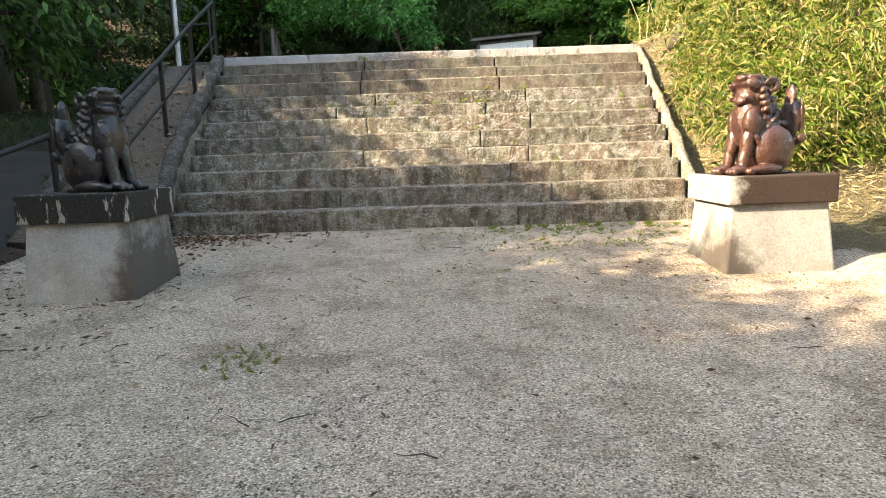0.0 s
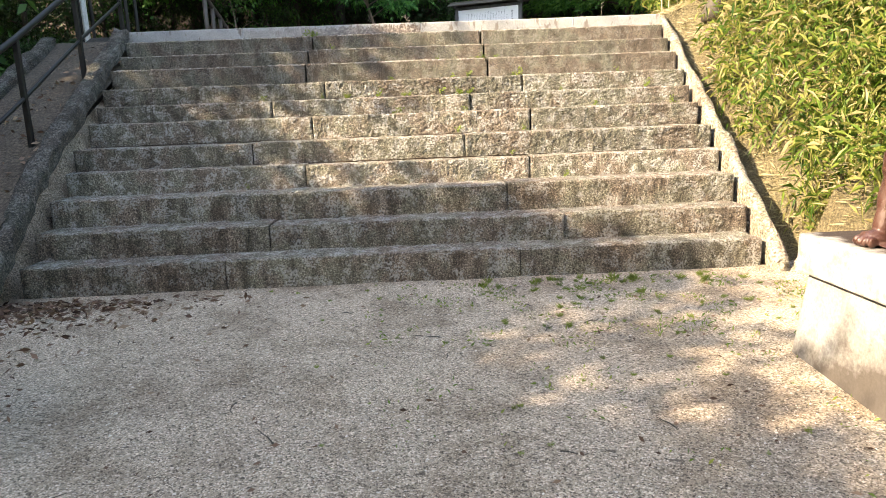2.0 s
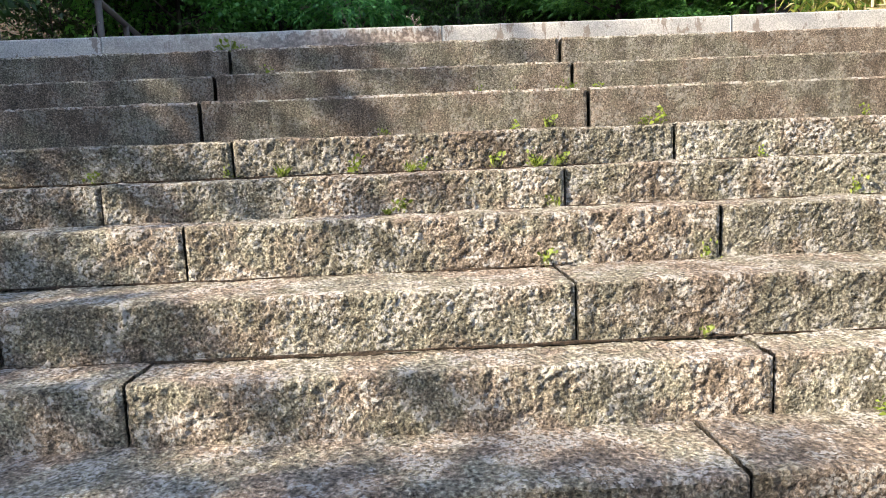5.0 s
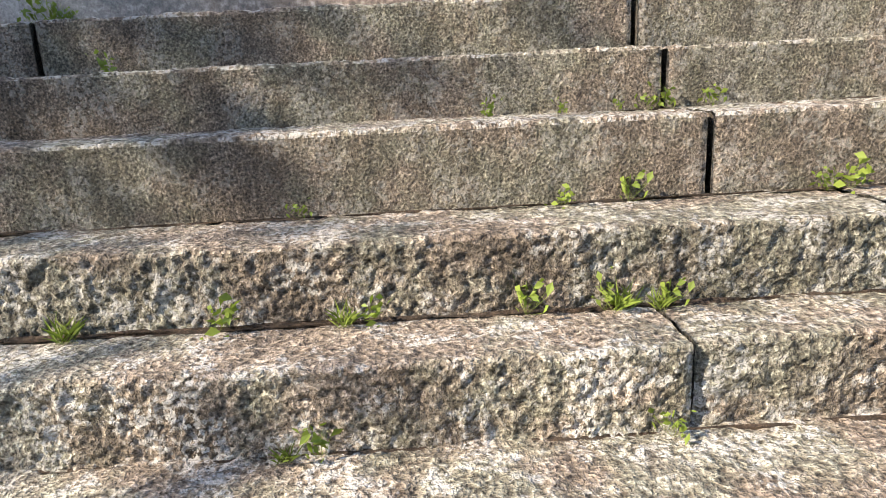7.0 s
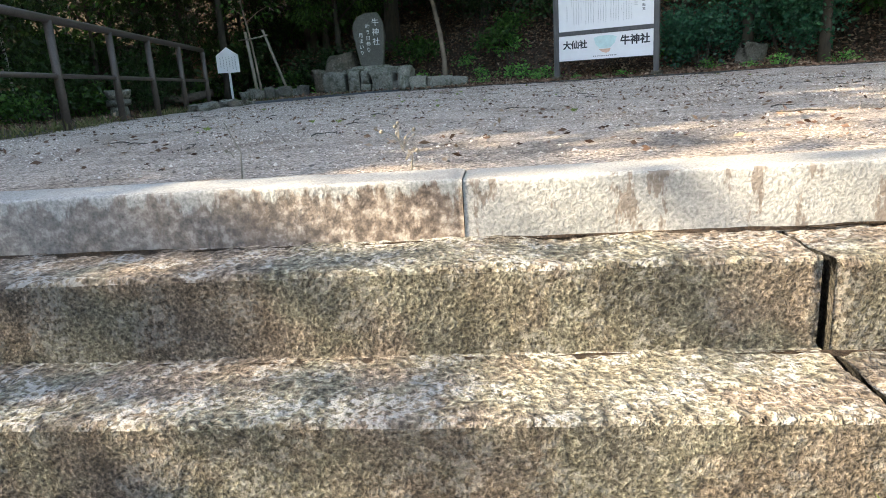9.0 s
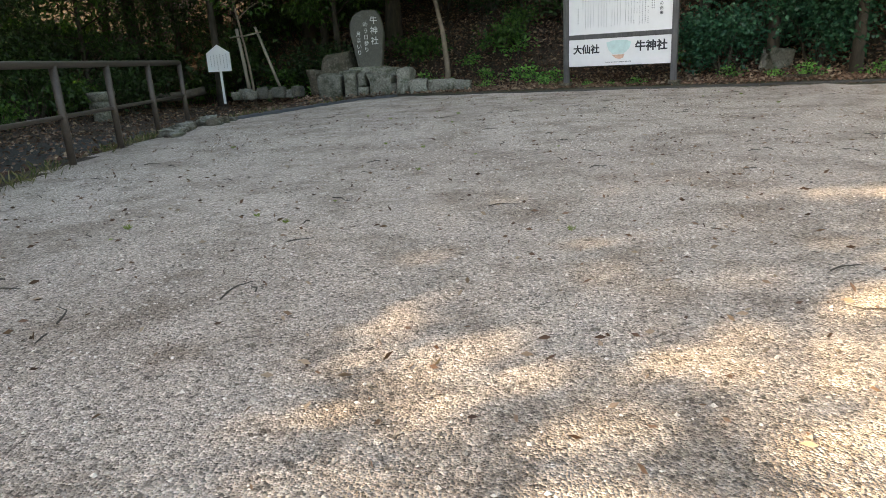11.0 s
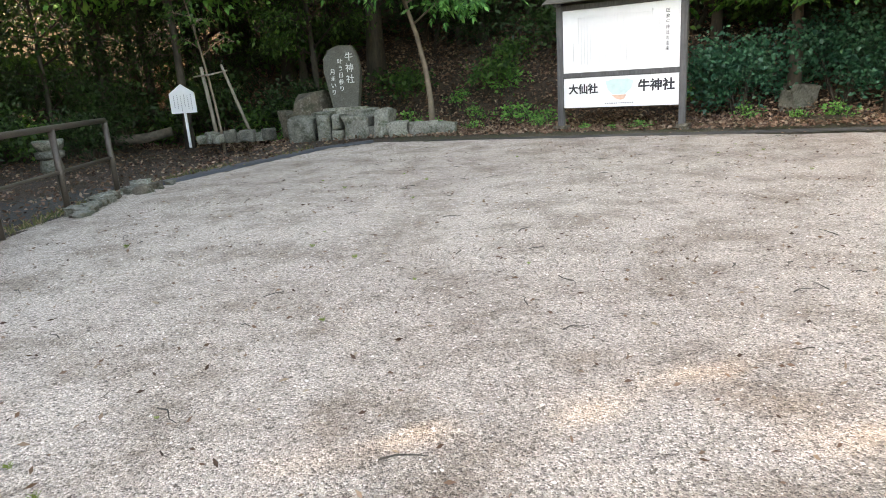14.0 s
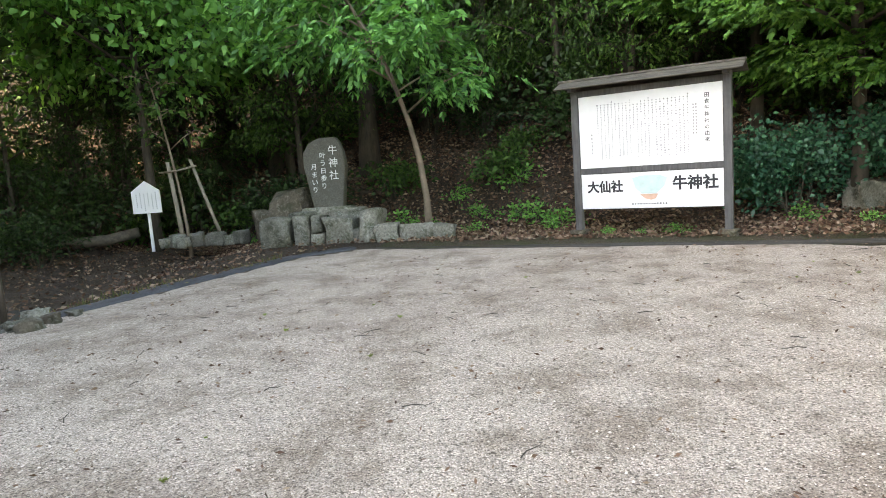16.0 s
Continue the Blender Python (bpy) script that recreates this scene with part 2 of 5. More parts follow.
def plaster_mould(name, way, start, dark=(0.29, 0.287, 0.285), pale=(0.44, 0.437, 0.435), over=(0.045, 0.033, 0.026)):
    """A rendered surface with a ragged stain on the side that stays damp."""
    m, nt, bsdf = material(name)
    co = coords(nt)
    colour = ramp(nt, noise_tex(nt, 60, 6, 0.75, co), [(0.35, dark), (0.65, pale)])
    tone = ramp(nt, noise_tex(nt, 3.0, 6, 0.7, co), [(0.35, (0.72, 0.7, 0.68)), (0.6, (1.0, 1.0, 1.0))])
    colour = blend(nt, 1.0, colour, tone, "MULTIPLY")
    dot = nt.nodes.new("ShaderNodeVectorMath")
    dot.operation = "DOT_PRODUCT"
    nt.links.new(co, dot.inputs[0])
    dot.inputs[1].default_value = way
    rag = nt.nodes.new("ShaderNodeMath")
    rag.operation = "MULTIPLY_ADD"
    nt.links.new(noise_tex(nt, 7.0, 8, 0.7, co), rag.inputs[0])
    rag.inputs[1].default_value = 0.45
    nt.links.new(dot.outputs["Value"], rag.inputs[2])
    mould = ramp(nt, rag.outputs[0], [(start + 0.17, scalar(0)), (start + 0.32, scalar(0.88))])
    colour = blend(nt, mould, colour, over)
    nt.links.new(colour, bsdf.inputs["Base Color"])
    bsdf.inputs["Roughness"].default_value = 0.88
    bumped(nt, bsdf, noise_tex(nt, 45, 6, 0.75, co), 0.003)
    return m


GRAVEL_LOW = gravel("gravel_lower", (0.11, 0.082, 0.06), (0.545, 0.447, 0.347), (0.86, 0.76, 0.64))
GRAVEL_HIGH = gravel("gravel_upper", (0.14, 0.112, 0.096), (0.535, 0.45, 0.392), (0.8, 0.715, 0.64))
SOIL = stone("leafy_soil", (0.026, 0.018, 0.013), (0.065, 0.043, 0.031), (0.13, 0.092, 0.066), 45, 2.0, 0.95, 0.02, stain_amount=0.4)
STRAW = stone("straw_soil", (0.09, 0.075, 0.042), (0.21, 0.175, 0.1), (0.36, 0.31, 0.19), 60, 2.0, 0.95, 0.02, stain_amount=0.3)
ASPHALT = stone("old_asphalt", (0.016, 0.0155, 0.015), (0.034, 0.0325, 0.031), (0.065, 0.062, 0.058), 160, 2.5, 0.92, 0.004, stain_amount=0.3)
STEP = hewn("step_granite", (0.045, 0.039, 0.034), (0.225, 0.205, 0.18), (0.5, 0.475, 0.44), 84, 105, 0.0088, 0.65, 9.0, (0.54, 0.53, 0.51), 0.7, 0.2)
STEP_LOW = hewn("step_granite_mouldy", (0.045, 0.037, 0.031), (0.215, 0.19, 0.163), (0.48, 0.445, 0.405), 72, 92, 0.0085, 0.5, 7.0, (0.52, 0.51, 0.49), 0.9, 0.2)
# Treads toned paler than risers: light on the upper faces put into the colour.
TREAD = hewn("worn_lit_tread_granite", (0.06, 0.047, 0.039), (0.24, 0.212, 0.185), (0.48, 0.45, 0.415), 58, 70, 0.014, 0.6, 9.0, (0.54, 0.525, 0.505), 0.5, 0.1)
# Finer-grained top stones, their colour also lowered to imitate shade.
STEP_TOP = hewn("step_granite_fine_shaded", (0.034, 0.029, 0.024), (0.162, 0.146, 0.127), (0.335, 0.31, 0.276), 125, 140, 0.006, 0.3, 10.0, (0.4, 0.39, 0.365), 0.7, 0.1)
KERB = kerb_stone("kerb_granite", 2.342, 0.12, 0.7)
KERB_STAINED = kerb_stone("kerb_granite_stained", 2.342, 0.95, 0.35)
KERB_CLEAN = stone("kerb_granite_top", (0.24, 0.24, 0.24), (0.38, 0.38, 0.385), (0.5, 0.5, 0.505), 180, 1.5, 0.8, 0.0012, 0.0, False, 0.04, stain_amount=0.12)
PALE_CONCRETE = hewn("pale_concrete", (0.1, 0.084, 0.068), (0.3, 0.262, 0.22), (0.52, 0.475, 0.41), 34, 45, 0.012, 0.35, 6.0, (0.54, 0.5, 0.45), 0.6, 0.1)
DARK_CONCRETE = hewn("pebbled_concrete", (0.02, 0.019, 0.018), (0.07, 0.066, 0.06), (0.2, 0.19, 0.172), 60, 75, 0.012, 0.4, 9.0, (0.3, 0.29, 0.27), 0.5, 0.1)
RAMP = stone("dirty_concrete", (0.045, 0.036, 0.028), (0.105, 0.085, 0.066), (0.2, 0.17, 0.135), 40, 2.4, 0.92, 0.006, stain_amount=0.6)
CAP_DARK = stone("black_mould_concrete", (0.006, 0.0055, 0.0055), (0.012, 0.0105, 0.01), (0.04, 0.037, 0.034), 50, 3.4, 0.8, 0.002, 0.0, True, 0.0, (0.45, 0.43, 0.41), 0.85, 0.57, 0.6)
LION_RED = glaze("glazed_brown_ceramic", (0.022, 0.011, 0.009), (0.06, 0.024, 0.017), (0.14, 0.085, 0.055))
LION_GREY = glaze("weathered_dark_ceramic", (0.005, 0.0045, 0.005), (0.018, 0.016, 0.018), (0.16, 0.155, 0.165))
BLACK_METAL = plain("black_painted_steel", (0.011, 0.01, 0.0095), 0.5, 0.2, 60, 0.4, 0.0006)
BROWN_METAL = plain("brown_painted_steel", (0.085, 0.066, 0.054), 0.5, 0.2, 60, 0.4, 0.0006)
WHITE_METAL = plain("galvanised_steel", (0.55, 0.56, 0.57), 0.45, 0.6, 50, 0.3, 0.0005)
BOARD_FRAME = wood("grey_stained_wood", (0.065, 0.064, 0.066), (0.135, 0.133, 0.135))
ROOF_WOOD = wood("weathered_roof_board", (0.035, 0.032, 0.026), (0.15, 0.135, 0.115), (3, 30, 30))
WHITE_PANEL = plain("white_sign_panel", (0.83, 0.83, 0.84), 0.35, 0, 8, 0.05, 0.0002)
INK = plain("black_sign_ink", (0.02, 0.022, 0.03), 0.5, 0, 30, 0.1, 0.0001)
GREY_INK = plain("grey_sign_ink", (0.13, 0.135, 0.15), 0.5, 0, 30, 0.1, 0.0001)
TEAL_INK = plain("pale_teal_print", (0.6, 0.79, 0.78), 0.4, 0, 12, 0.15, 0.0001)
ORANGE_INK = plain("pale_orange_print", (0.8, 0.52, 0.4), 0.4, 0, 12, 0.2, 0.0001)
WHITE_INK = plain("white_carved_paint", (0.8, 0.8, 0.78), 0.7, 0, 60, 0.2, 0.0002)
STELE = stone("slate_stele", (0.05, 0.052, 0.045), (0.085, 0.087, 0.074), (0.13, 0.132, 0.112), 50, 1.6, 0.65, 0.002, 0.12, stain_amount=0.25)
ROCK = stone("field_stone", (0.07, 0.07, 0.062), (0.22, 0.222, 0.2), (0.38, 0.38, 0.345), 28, 5.0, 0.9, 0.007, 0.35, False, 0.3, (0.04, 0.05, 0.025), 0.8, 0.46, 0.62, 0.22)
BROWN_ROCK = stone("brown_field_stone", (0.05, 0.043, 0.033), (0.13, 0.112, 0.088), (0.24, 0.215, 0.18), 22, 4.0, 0.9, 0.008, 0.2, False, 0.15, (0.035, 0.04, 0.02), 0.7, 0.46, 0.62, 0.22)
MOSSY_SOIL = stone("mossy_soil", (0.028, 0.022, 0.014), (0.07, 0.055, 0.037), (0.16, 0.13, 0.09), 50, 2.6, 0.95, 0.015, 0.0, stain_colour=(0.05, 0.065, 0.018), stain_amount=0.75, stain_from=0.42, stain_to=0.6)
LOG_WOOD = wood("dull_bare_wood", (0.06, 0.048, 0.038), (0.17, 0.14, 0.11), (8, 8, 8))
PALE_WOOD = wood("grey_weathered_pole", (0.16, 0.14, 0.11), (0.36, 0.31, 0.25))
BARK = wood("grey_brown_bark", (0.03, 0.024, 0.019), (0.1, 0.08, 0.06), (14, 14, 3))
SLIM_BARK = wood("smooth_tan_bark", (0.16, 0.12, 0.09), (0.3, 0.235, 0.18), (10, 10, 6))
RUBBER = plain("grey_black_edging", (0.062, 0.065, 0.077), 0.6, 0, 30, 0.5, 0.002)
DRAIN = plain("dirty_drain_edge", (0.036, 0.031, 0.026), 0.7, 0, 30, 0.4, 0.002)
LEAF_DARK = leafy("dark_evergreen_leaf", [(0.012, 0.03, 0.01), (0.024, 0.058, 0.016), (0.042, 0.09, 0.026)], 0.5, 0.2)
LEAF_MID = leafy("broadleaf_green", [(0.016, 0.045, 0.012), (0.05, 0.125, 0.028), (0.11, 0.22, 0.055)], 0.5, 0.25)
LEAF_BRIGHT = leafy("fresh_pinnate_leaf", [(0.03, 0.12, 0.035), (0.09, 0.29, 0.075), (0.2, 0.48, 0.14)], 0.4, 0.35)
LEAF_MAPLE = leafy("maple_leaf", [(0.06, 0.19, 0.055), (0.14, 0.37, 0.1), (0.24, 0.52, 0.15)], 0.45, 0.4)
LEAF_CYPRESS = leafy("cypress_spray", [(0.03, 0.1, 0.024), (0.075, 0.21, 0.045), (0.15, 0.33, 0.07)], 0.55, 0.3)
LEAF_BAMBOO = leafy("bamboo_leaf", [(0.03, 0.07, 0.011), (0.085, 0.145, 0.023), (0.155, 0.2, 0.036), (0.26, 0.24, 0.085), (0.36, 0.29, 0.16)], 0.5, 0.35)
LEAF_IVY = leafy("glossy_ivy_leaf", [(0.012, 0.065, 0.04), (0.028, 0.12, 0.07), (0.07, 0.2, 0.115)], 0.3, 0.2)
LEAF_DEAD = leafy("dry_fallen_leaf", [(0.06, 0.032, 0.023), (0.14, 0.078, 0.054), (0.24, 0.145, 0.105), (0.38, 0.28, 0.21)], 0.8, 0.12)
LEAF_GRASS = leafy("weed_blade", [(0.07, 0.12, 0.02), (0.14, 0.2, 0.035), (0.27, 0.28, 0.07)], 0.55, 0.35)
LEAF_STRAW = leafy("dull_dry_grass", [(0.04, 0.065, 0.018), (0.1, 0.1, 0.04), (0.21, 0.18, 0.1)], 0.7, 0.25)
CANE = plain("dry_cane", (0.5, 0.43, 0.27), 0.6, 0, 30, 0.3, 0.001)


# ---- geometry helpers ----
def mesh_object(name, verts, faces, mat, parent=None, label="", smooth=False):
    me = bpy.data.meshes.new(name)
    me.from_pydata(verts, [], faces)
    me.update()
    ob = new(name, me)
    for m in (mat if isinstance(mat, (list, tuple)) else [mat]):
        me.materials.append(m)
    if smooth:
        me.shade_smooth()
    if parent is not None:
        ob.parent = parent
    if label:
        ob["label"] = label
    return ob


def part(name, bm, mat, parent=None, label="", smooth=False):
    me = bpy.data.meshes.new(name)
    bm.to_mesh(me)
    bm.free()
    me.materials.append(mat)
    if smooth:
        me.shade_smooth()
    ob = new(name, me)
    if parent is not None:
        ob.parent = parent
    if label:
        ob["label"] = label
    return ob


def thing(name, m, label, category, group="", kind=""):
    ob = new(name)
    ob.matrix_world = m
    return tagged(ob, label, category, group, kind)


def box(size, centre=(0, 0, 0), bevel=0.0, segments=2, bm=None, turn=None):
    b = bmesh.new()
    bmesh.ops.create_cube(b, size=1)
    bmesh.ops.scale(b, vec=size, verts=b.verts)
    if bevel:
        bmesh.ops.bevel(b, geom=b.edges[:], offset=bevel, segments=segments, affect="EDGES", profile=0.5)
    if turn is not None:
        bmesh.ops.transform(b, matrix=turn, verts=b.verts)
    bmesh.ops.translate(b, vec=centre, verts=b.verts)
    if bm is None:
        return b
    return joined(bm, b)


def joined(bm, b):
    me = bpy.data.meshes.new("tmp")
    b.to_mesh(me)
    b.free()
    bm.from_mesh(me)
    bpy.data.meshes.remove(me)
    return bm


def tube(points, radii, sides=8, bm=None, cap=True):
    """A tapered round bar through the points."""
    b = bm if bm is not None else bmesh.new()
    pts = [Vector(p) for p in points]
    if not isinstance(radii, (list, tuple)):
        radii = [radii] * len(pts)
    rings, side = [], None
    for i, p in enumerate(pts):
        d = (pts[min(i + 1, len(pts) - 1)] - pts[max(i - 1, 0)]).normalized()
        if side is None:
            side = d.orthogonal().normalized()
        side = (side - d * side.dot(d)).normalized()
        up = d.cross(side)
        rings.append([b.verts.new(p + (side * math.cos(a) + up * math.sin(a)) * radii[i]) for a in [2 * math.pi * k / sides for k in range(sides)]])
    for r0, r1 in zip(rings, rings[1:]):
        for k in range(sides):
            b.faces.new((r0[k], r0[(k + 1) % sides], r1[(k + 1) % sides], r1[k]))
    if cap:
        b.faces.new(rings[0][::-1])
        b.faces.new(rings[-1])
    return b


def boulder(size, seed, rough=0.16, cuts=3):
    """A squarish field stone resting on z = 0."""
    b = bmesh.new()
    bmesh.ops.create_cube(b, size=1)
    bmesh.ops.bevel(b, geom=b.edges[:], offset=0.07, segments=1, affect="EDGES", profile=0.5)
    bmesh.ops.subdivide_edges(b, edges=b.edges[:], cuts=cuts - 1, use_grid_fill=True)
    off = Vector((seed * 7.3, seed * 3.1, seed * 1.7))
    for v in b.verts:
        n = noise.noise_vector(v.co * 1.3 + off) * rough * 1.25 + noise.noise_vector(v.co * 3.2 + off) * rough * 0.4 + noise.noise_vector(v.co * 9 + off) * rough * 0.16
        v.co = Vector(((v.co.x + n.x) * size[0], (v.co.y + n.y) * size[1], (v.co.z + 0.5 + n.z * 0.6) * size[2]))
    bmesh.ops.recalc_face_normals(b, faces=b.faces)
    return b


def lettering(text, size, m, mat, parent, name="lettering", vertical=False, depth=0.002, step=1.12, bold=0.0):
    """Text with the built-in font, as one mesh, its middle at m."""
    verts, faces = [], []
    rows = list(text) if vertical else [text]
    for i, row in enumerate(rows):
        c = bpy.data.curves.new("tmp", "FONT")
        c.body, c.size, c.align_x, c.align_y, c.extrude, c.resolution_u, c.offset = row, size, "CENTER", "CENTER", depth / 2, 3, bold
        o = new("tmp", c)
        me = bpy.data.meshes.new_from_object(o.evaluated_get(bpy.context.evaluated_depsgraph_get()))
        lift = ((len(rows) - 1) / 2 - i) * size * step
        base = len(verts)
        verts += [(v.co.x, v.co.y + lift, v.co.z) for v in me.vertices]
        faces += [[base + k for k in p.vertices] for p in me.polygons]
        bpy.data.meshes.remove(me)
        bpy.data.objects.remove(o)
        bpy.data.curves.remove(c)
    ob = mesh_object(name, verts, faces, mat, parent)
    ob.matrix_local = m
    return ob


rng = np.random.default_rng(7)


def unit(v):
    return v / np.maximum(np.linalg.norm(v, axis=1, keepdims=True), 1e-9)


def blades(places, along, length, width, droop=0.25, rs=rng):
    """Leaves as folded diamonds: verts and faces. places and along are n x 3, length and width n."""
    n = len(places)
    along = unit(along)
    side = unit(np.cross(along, rs.normal(size=(n, 3))))
    up = np.cross(side, along)
    L, W = length[:, None], width[:, None]
    tip = places + along * L - np.array([0, 0, 1]) * L * droop
    mid = places + along * L * 0.45 - up * W * 0.25
    v = np.stack([places, mid + side * W * 0.5 + up * W * 0.3, tip, mid - side * W * 0.5 + up * W * 0.3], axis=1).reshape(-1, 3)
    k = np.arange(n) * 4
    f = np.concatenate([np.stack([k, k + 1, k + 2], 1), np.stack([k, k + 2, k + 3], 1)])
    return v.tolist(), f.tolist()


# ---- shape of the land ----
STEP_Y = [3.91, 4.217, 4.53, 4.906, 5.144, 5.549, 5.817, 6.044, 6.34, 6.66, 6.935]
STEP_Z = [0.205, 0.414, 0.643, 0.843, 1.05, 1.265, 1.445, 1.623, 1.83, 2.01, 2.197]
KERB_Y, KERB_Z = 7.183, 2.342


def smooth(a, b, t):
    t = min(1.0, max(0.0, (t - a) / (b - a)))
    return t * t * (3 - 2 * t)


def lower_z(y):
    return -0.03 - 0.06 * (3.8 - max(y, -7.0))


def upper_z(y):
    return 2.325 + 0.008 * (max(y, 7.2) - 7.2)


def hill_foot(x):
    if x < -3.4:
        return 22.0 + 0.55 * min(-3.4 - x, 5)
    return 21.4 - 0.27 * (x + 0.5)


def land(x, y):
    left, right = -2.6, 3.45
    stair = lower_z(y) if y < 3.95 else (-0.16 + (y - 3.95) * 0.66 if y < 7.2 else upper_z(y))
    road = lower_z(min(y, 1.0)) + 2.42 * smooth(-1, 15.5, y) if y > -1 else lower_z(y)
    road = min(road, upper_z(y))
    bank = lower_z(min(y, 3.5)) + 2.5 * smooth(2.1, 7.2, y - 0.1 * max(0.0, x - 4)) + 0.16 * min(max(0.0, x - 3.6), 8) * smooth(1.5, 4.0, y) + 0.05 * smooth(2.6, 3.6, x)
    z = stair
    if x > right:
        t = smooth(right - 0.05, right + (1.0 if y > 3.9 else 0.3), x)
        z = z * (1 - t) + (bank if y < 7.3 else max(upper_z(y), bank - 0.12 * max(0.0, y - 7.3))) * t
    elif x < left:
        t = smooth(3.35, 4.3, -x) if y > 3 else smooth(2.7, 4.6, -x)
        edge = stair if (y < 3.95 or y > 7.3) else 1.0 + 0.5 * (y - 5.06)
        z = edge * (1 - t) + road * t
    d = y - hill_foot(x)
    if d > 0:
        z += 0.62 * d * smooth(0, 1.6, d) if d < 26 else 0.62 * 26
    side = max(0.0, -11.0 - x)
    z += min(side, 18) * 0.3 * smooth(-2, 6, y)
    return z


def build_ground():
    xs = sorted(set(np.round(np.concatenate([np.arange(-8, 8.01, 0.16), np.arange(-30, -8, 1.0), np.arange(8.5, 31, 1.0), [-600, -200, -80, -45, 45, 80, 200, 600]]), 3).tolist()))
    ys = sorted(set(np.round(np.concatenate([np.arange(-6, 26.01, 0.16), np.arange(-30, -6, 1.0), np.arange(26.5, 60, 1.0), [-600, -200, -80, -45, 80, 200, 600]]), 3).tolist()))
    verts, faces, kinds = [], [], []
    for y in ys:
        for x in xs:
            z = land(x, y)
            z += 0.012 * noise.noise(Vector((x * 1.3, y * 1.3, 0)))
            wild = y > hill_foot(x) or x > 4.2 or x < -5
            if wild:
                z += 0.10 * noise.noise(Vector((x * 0.7, y * 0.7, 3))) + 0.03 * noise.noise(Vector((x * 3, y * 3, 5)))
            verts.append((x, y, z))
    w = len(xs)
    for j in range(len(ys) - 1):
        for i in range(w - 1):
            faces.append((j * w + i, j * w + i + 1, (j + 1) * w + i + 1, (j + 1) * w + i))
            x, y = (xs[i] + xs[i + 1]) / 2, (ys[j] + ys[j + 1]) / 2
            k = 0
            if y > 7.3:
                k = 1
                line = -3.2 - (y - 12.2) * 0.17 if y < 15.4 else -3.6 + (y - 15.4) * 0.42 + max(0, y - 19) * 0.9
                if x < line:
                    k = 3 if (x < line - 0.15 and x > line - 2.6 and y < 17.2) else 2
                if y > min(19.85, 19.25 - 0.26 * x) or x > 9.5:
                    k = 5 if (x > -1.2 and y < hill_foot(x) - 0.35) else 2
            else:
                if x > 3.5:
                    k = 4 if (y > 2.0 - 0.3 * (x - 3.5)) else 0
                if x > 12:
                    k = 2
                if x < -2.75:
                    k = 3 if (-6.8 < x and y > 1.6 and x < -3.6) else (2 if (y > 3.5 or x < -3.4) else 0)
            kinds.append(k)
    ob = mesh_object("ground", verts, faces, [GRAVEL_LOW, GRAVEL_HIGH, SOIL, ASPHALT, STRAW, MOSSY_SOIL], None, "", True)
    ob.data.polygons.foreach_set("material_index", kinds)
    tagged(ob, "gravel forecourt and terrace with leaf-littered wooded banks", "ground", "", "structure")


build_ground()


# ---- stairs ----
def hewn_block(x0, x1, y, z0, z1, depth, rough, seed, mat, parent, name="step_stone", fine=0.0105, edge=0.009, tread=None):
    """A long hewn stone: rough front, worn rounded nose, flatter top; open at the hidden back."""
    nx = max(8, int((x1 - x0) / fine))
    nf, nt_, h = (32 if fine < 0.01 else 22), (28 if fine < 0.01 else 22), z1 - z0
    profile = [(0.0, z0 + h * i / nf * 0.955, 1.0, 0.0) for i in range(nf + 1)]
    profile += [(edge * 0.3, z1 - edge * 0.3, 0.7, 0.7), (edge, z1, 0.3, 0.9)]
    profile += [(edge + (depth - edge) * (i / nt_) ** 1.0, z1, 0.0, 0.9) for i in range(1, nt_ + 1)]
    o = Vector((seed * 5.7, seed * 2.3, seed * 9.1))
    verts = []
    n = len(profile)
    for i in range(nx + 1):
        x = x0 + (x1 - x0) * i / nx
        endness = min(1.0, min(i, nx - i) / 2.0)
        sag = 0.006 * noise.noise(Vector((x * 0.9, seed, 0))) + (0.0 if tread is KERB_CLEAN else 0.006 * noise.noise(Vector((x * 5, seed, 4))))
        for py, pz, front, top in profile:
            p = Vector((x, py, pz)) + o
            a = noise.noise(p * 7) * 0.45 + (0.3 - abs(noise.noise(p * 19))) * 0.5 + noise.noise(p * 37) * 0.28 + noise.noise(p * 75) * 0.5
            c = noise.noise(Vector((p.x * 4, p.y * 4, 0))) * 0.4 + noise.noise(p * 21) * 0.3 + (noise.voronoi(p * 30)[0][0] - 0.45) * 0.9 + noise.noise(p * 55) * 0.25
            dy = -front * rough * (0.35 + a) * (0.4 + 0.6 * endness) + (1 - endness) * (0.001 if tread is KERB_CLEAN else 0.005) * front
            dz = top * (max(0.011, rough * 0.42) * c * (0.2 if tread is KERB_CLEAN else 1.0) + sag) - (1 - endness) * 0.004 * top
            verts.append((x, y + py + dy, pz + dz))
    faces = [(i * n + j, (i + 1) * n + j, (i + 1) * n + j + 1, i * n + j + 1) for i in range(nx) for j in range(n - 1)]
    for i, flip in ((0, True), (nx, False)):
        b = len(verts)
        verts.append((x0 if i == 0 else x1, y + depth, z0))
        ring = [i * n + j for j in range(n)] + [b]
        faces.append(ring[::-1] if flip else ring)
    ob = mesh_object(name, verts, faces, [mat, tread] if tread else mat, parent, "", True)
    if tread:
        ob.data.polygons.foreach_set("material_index", [int(j >= nf + (1 if tread is KERB_CLEAN else 0)) for i in range(nx) for j in range(n - 1)] + [0, 0])
    return ob


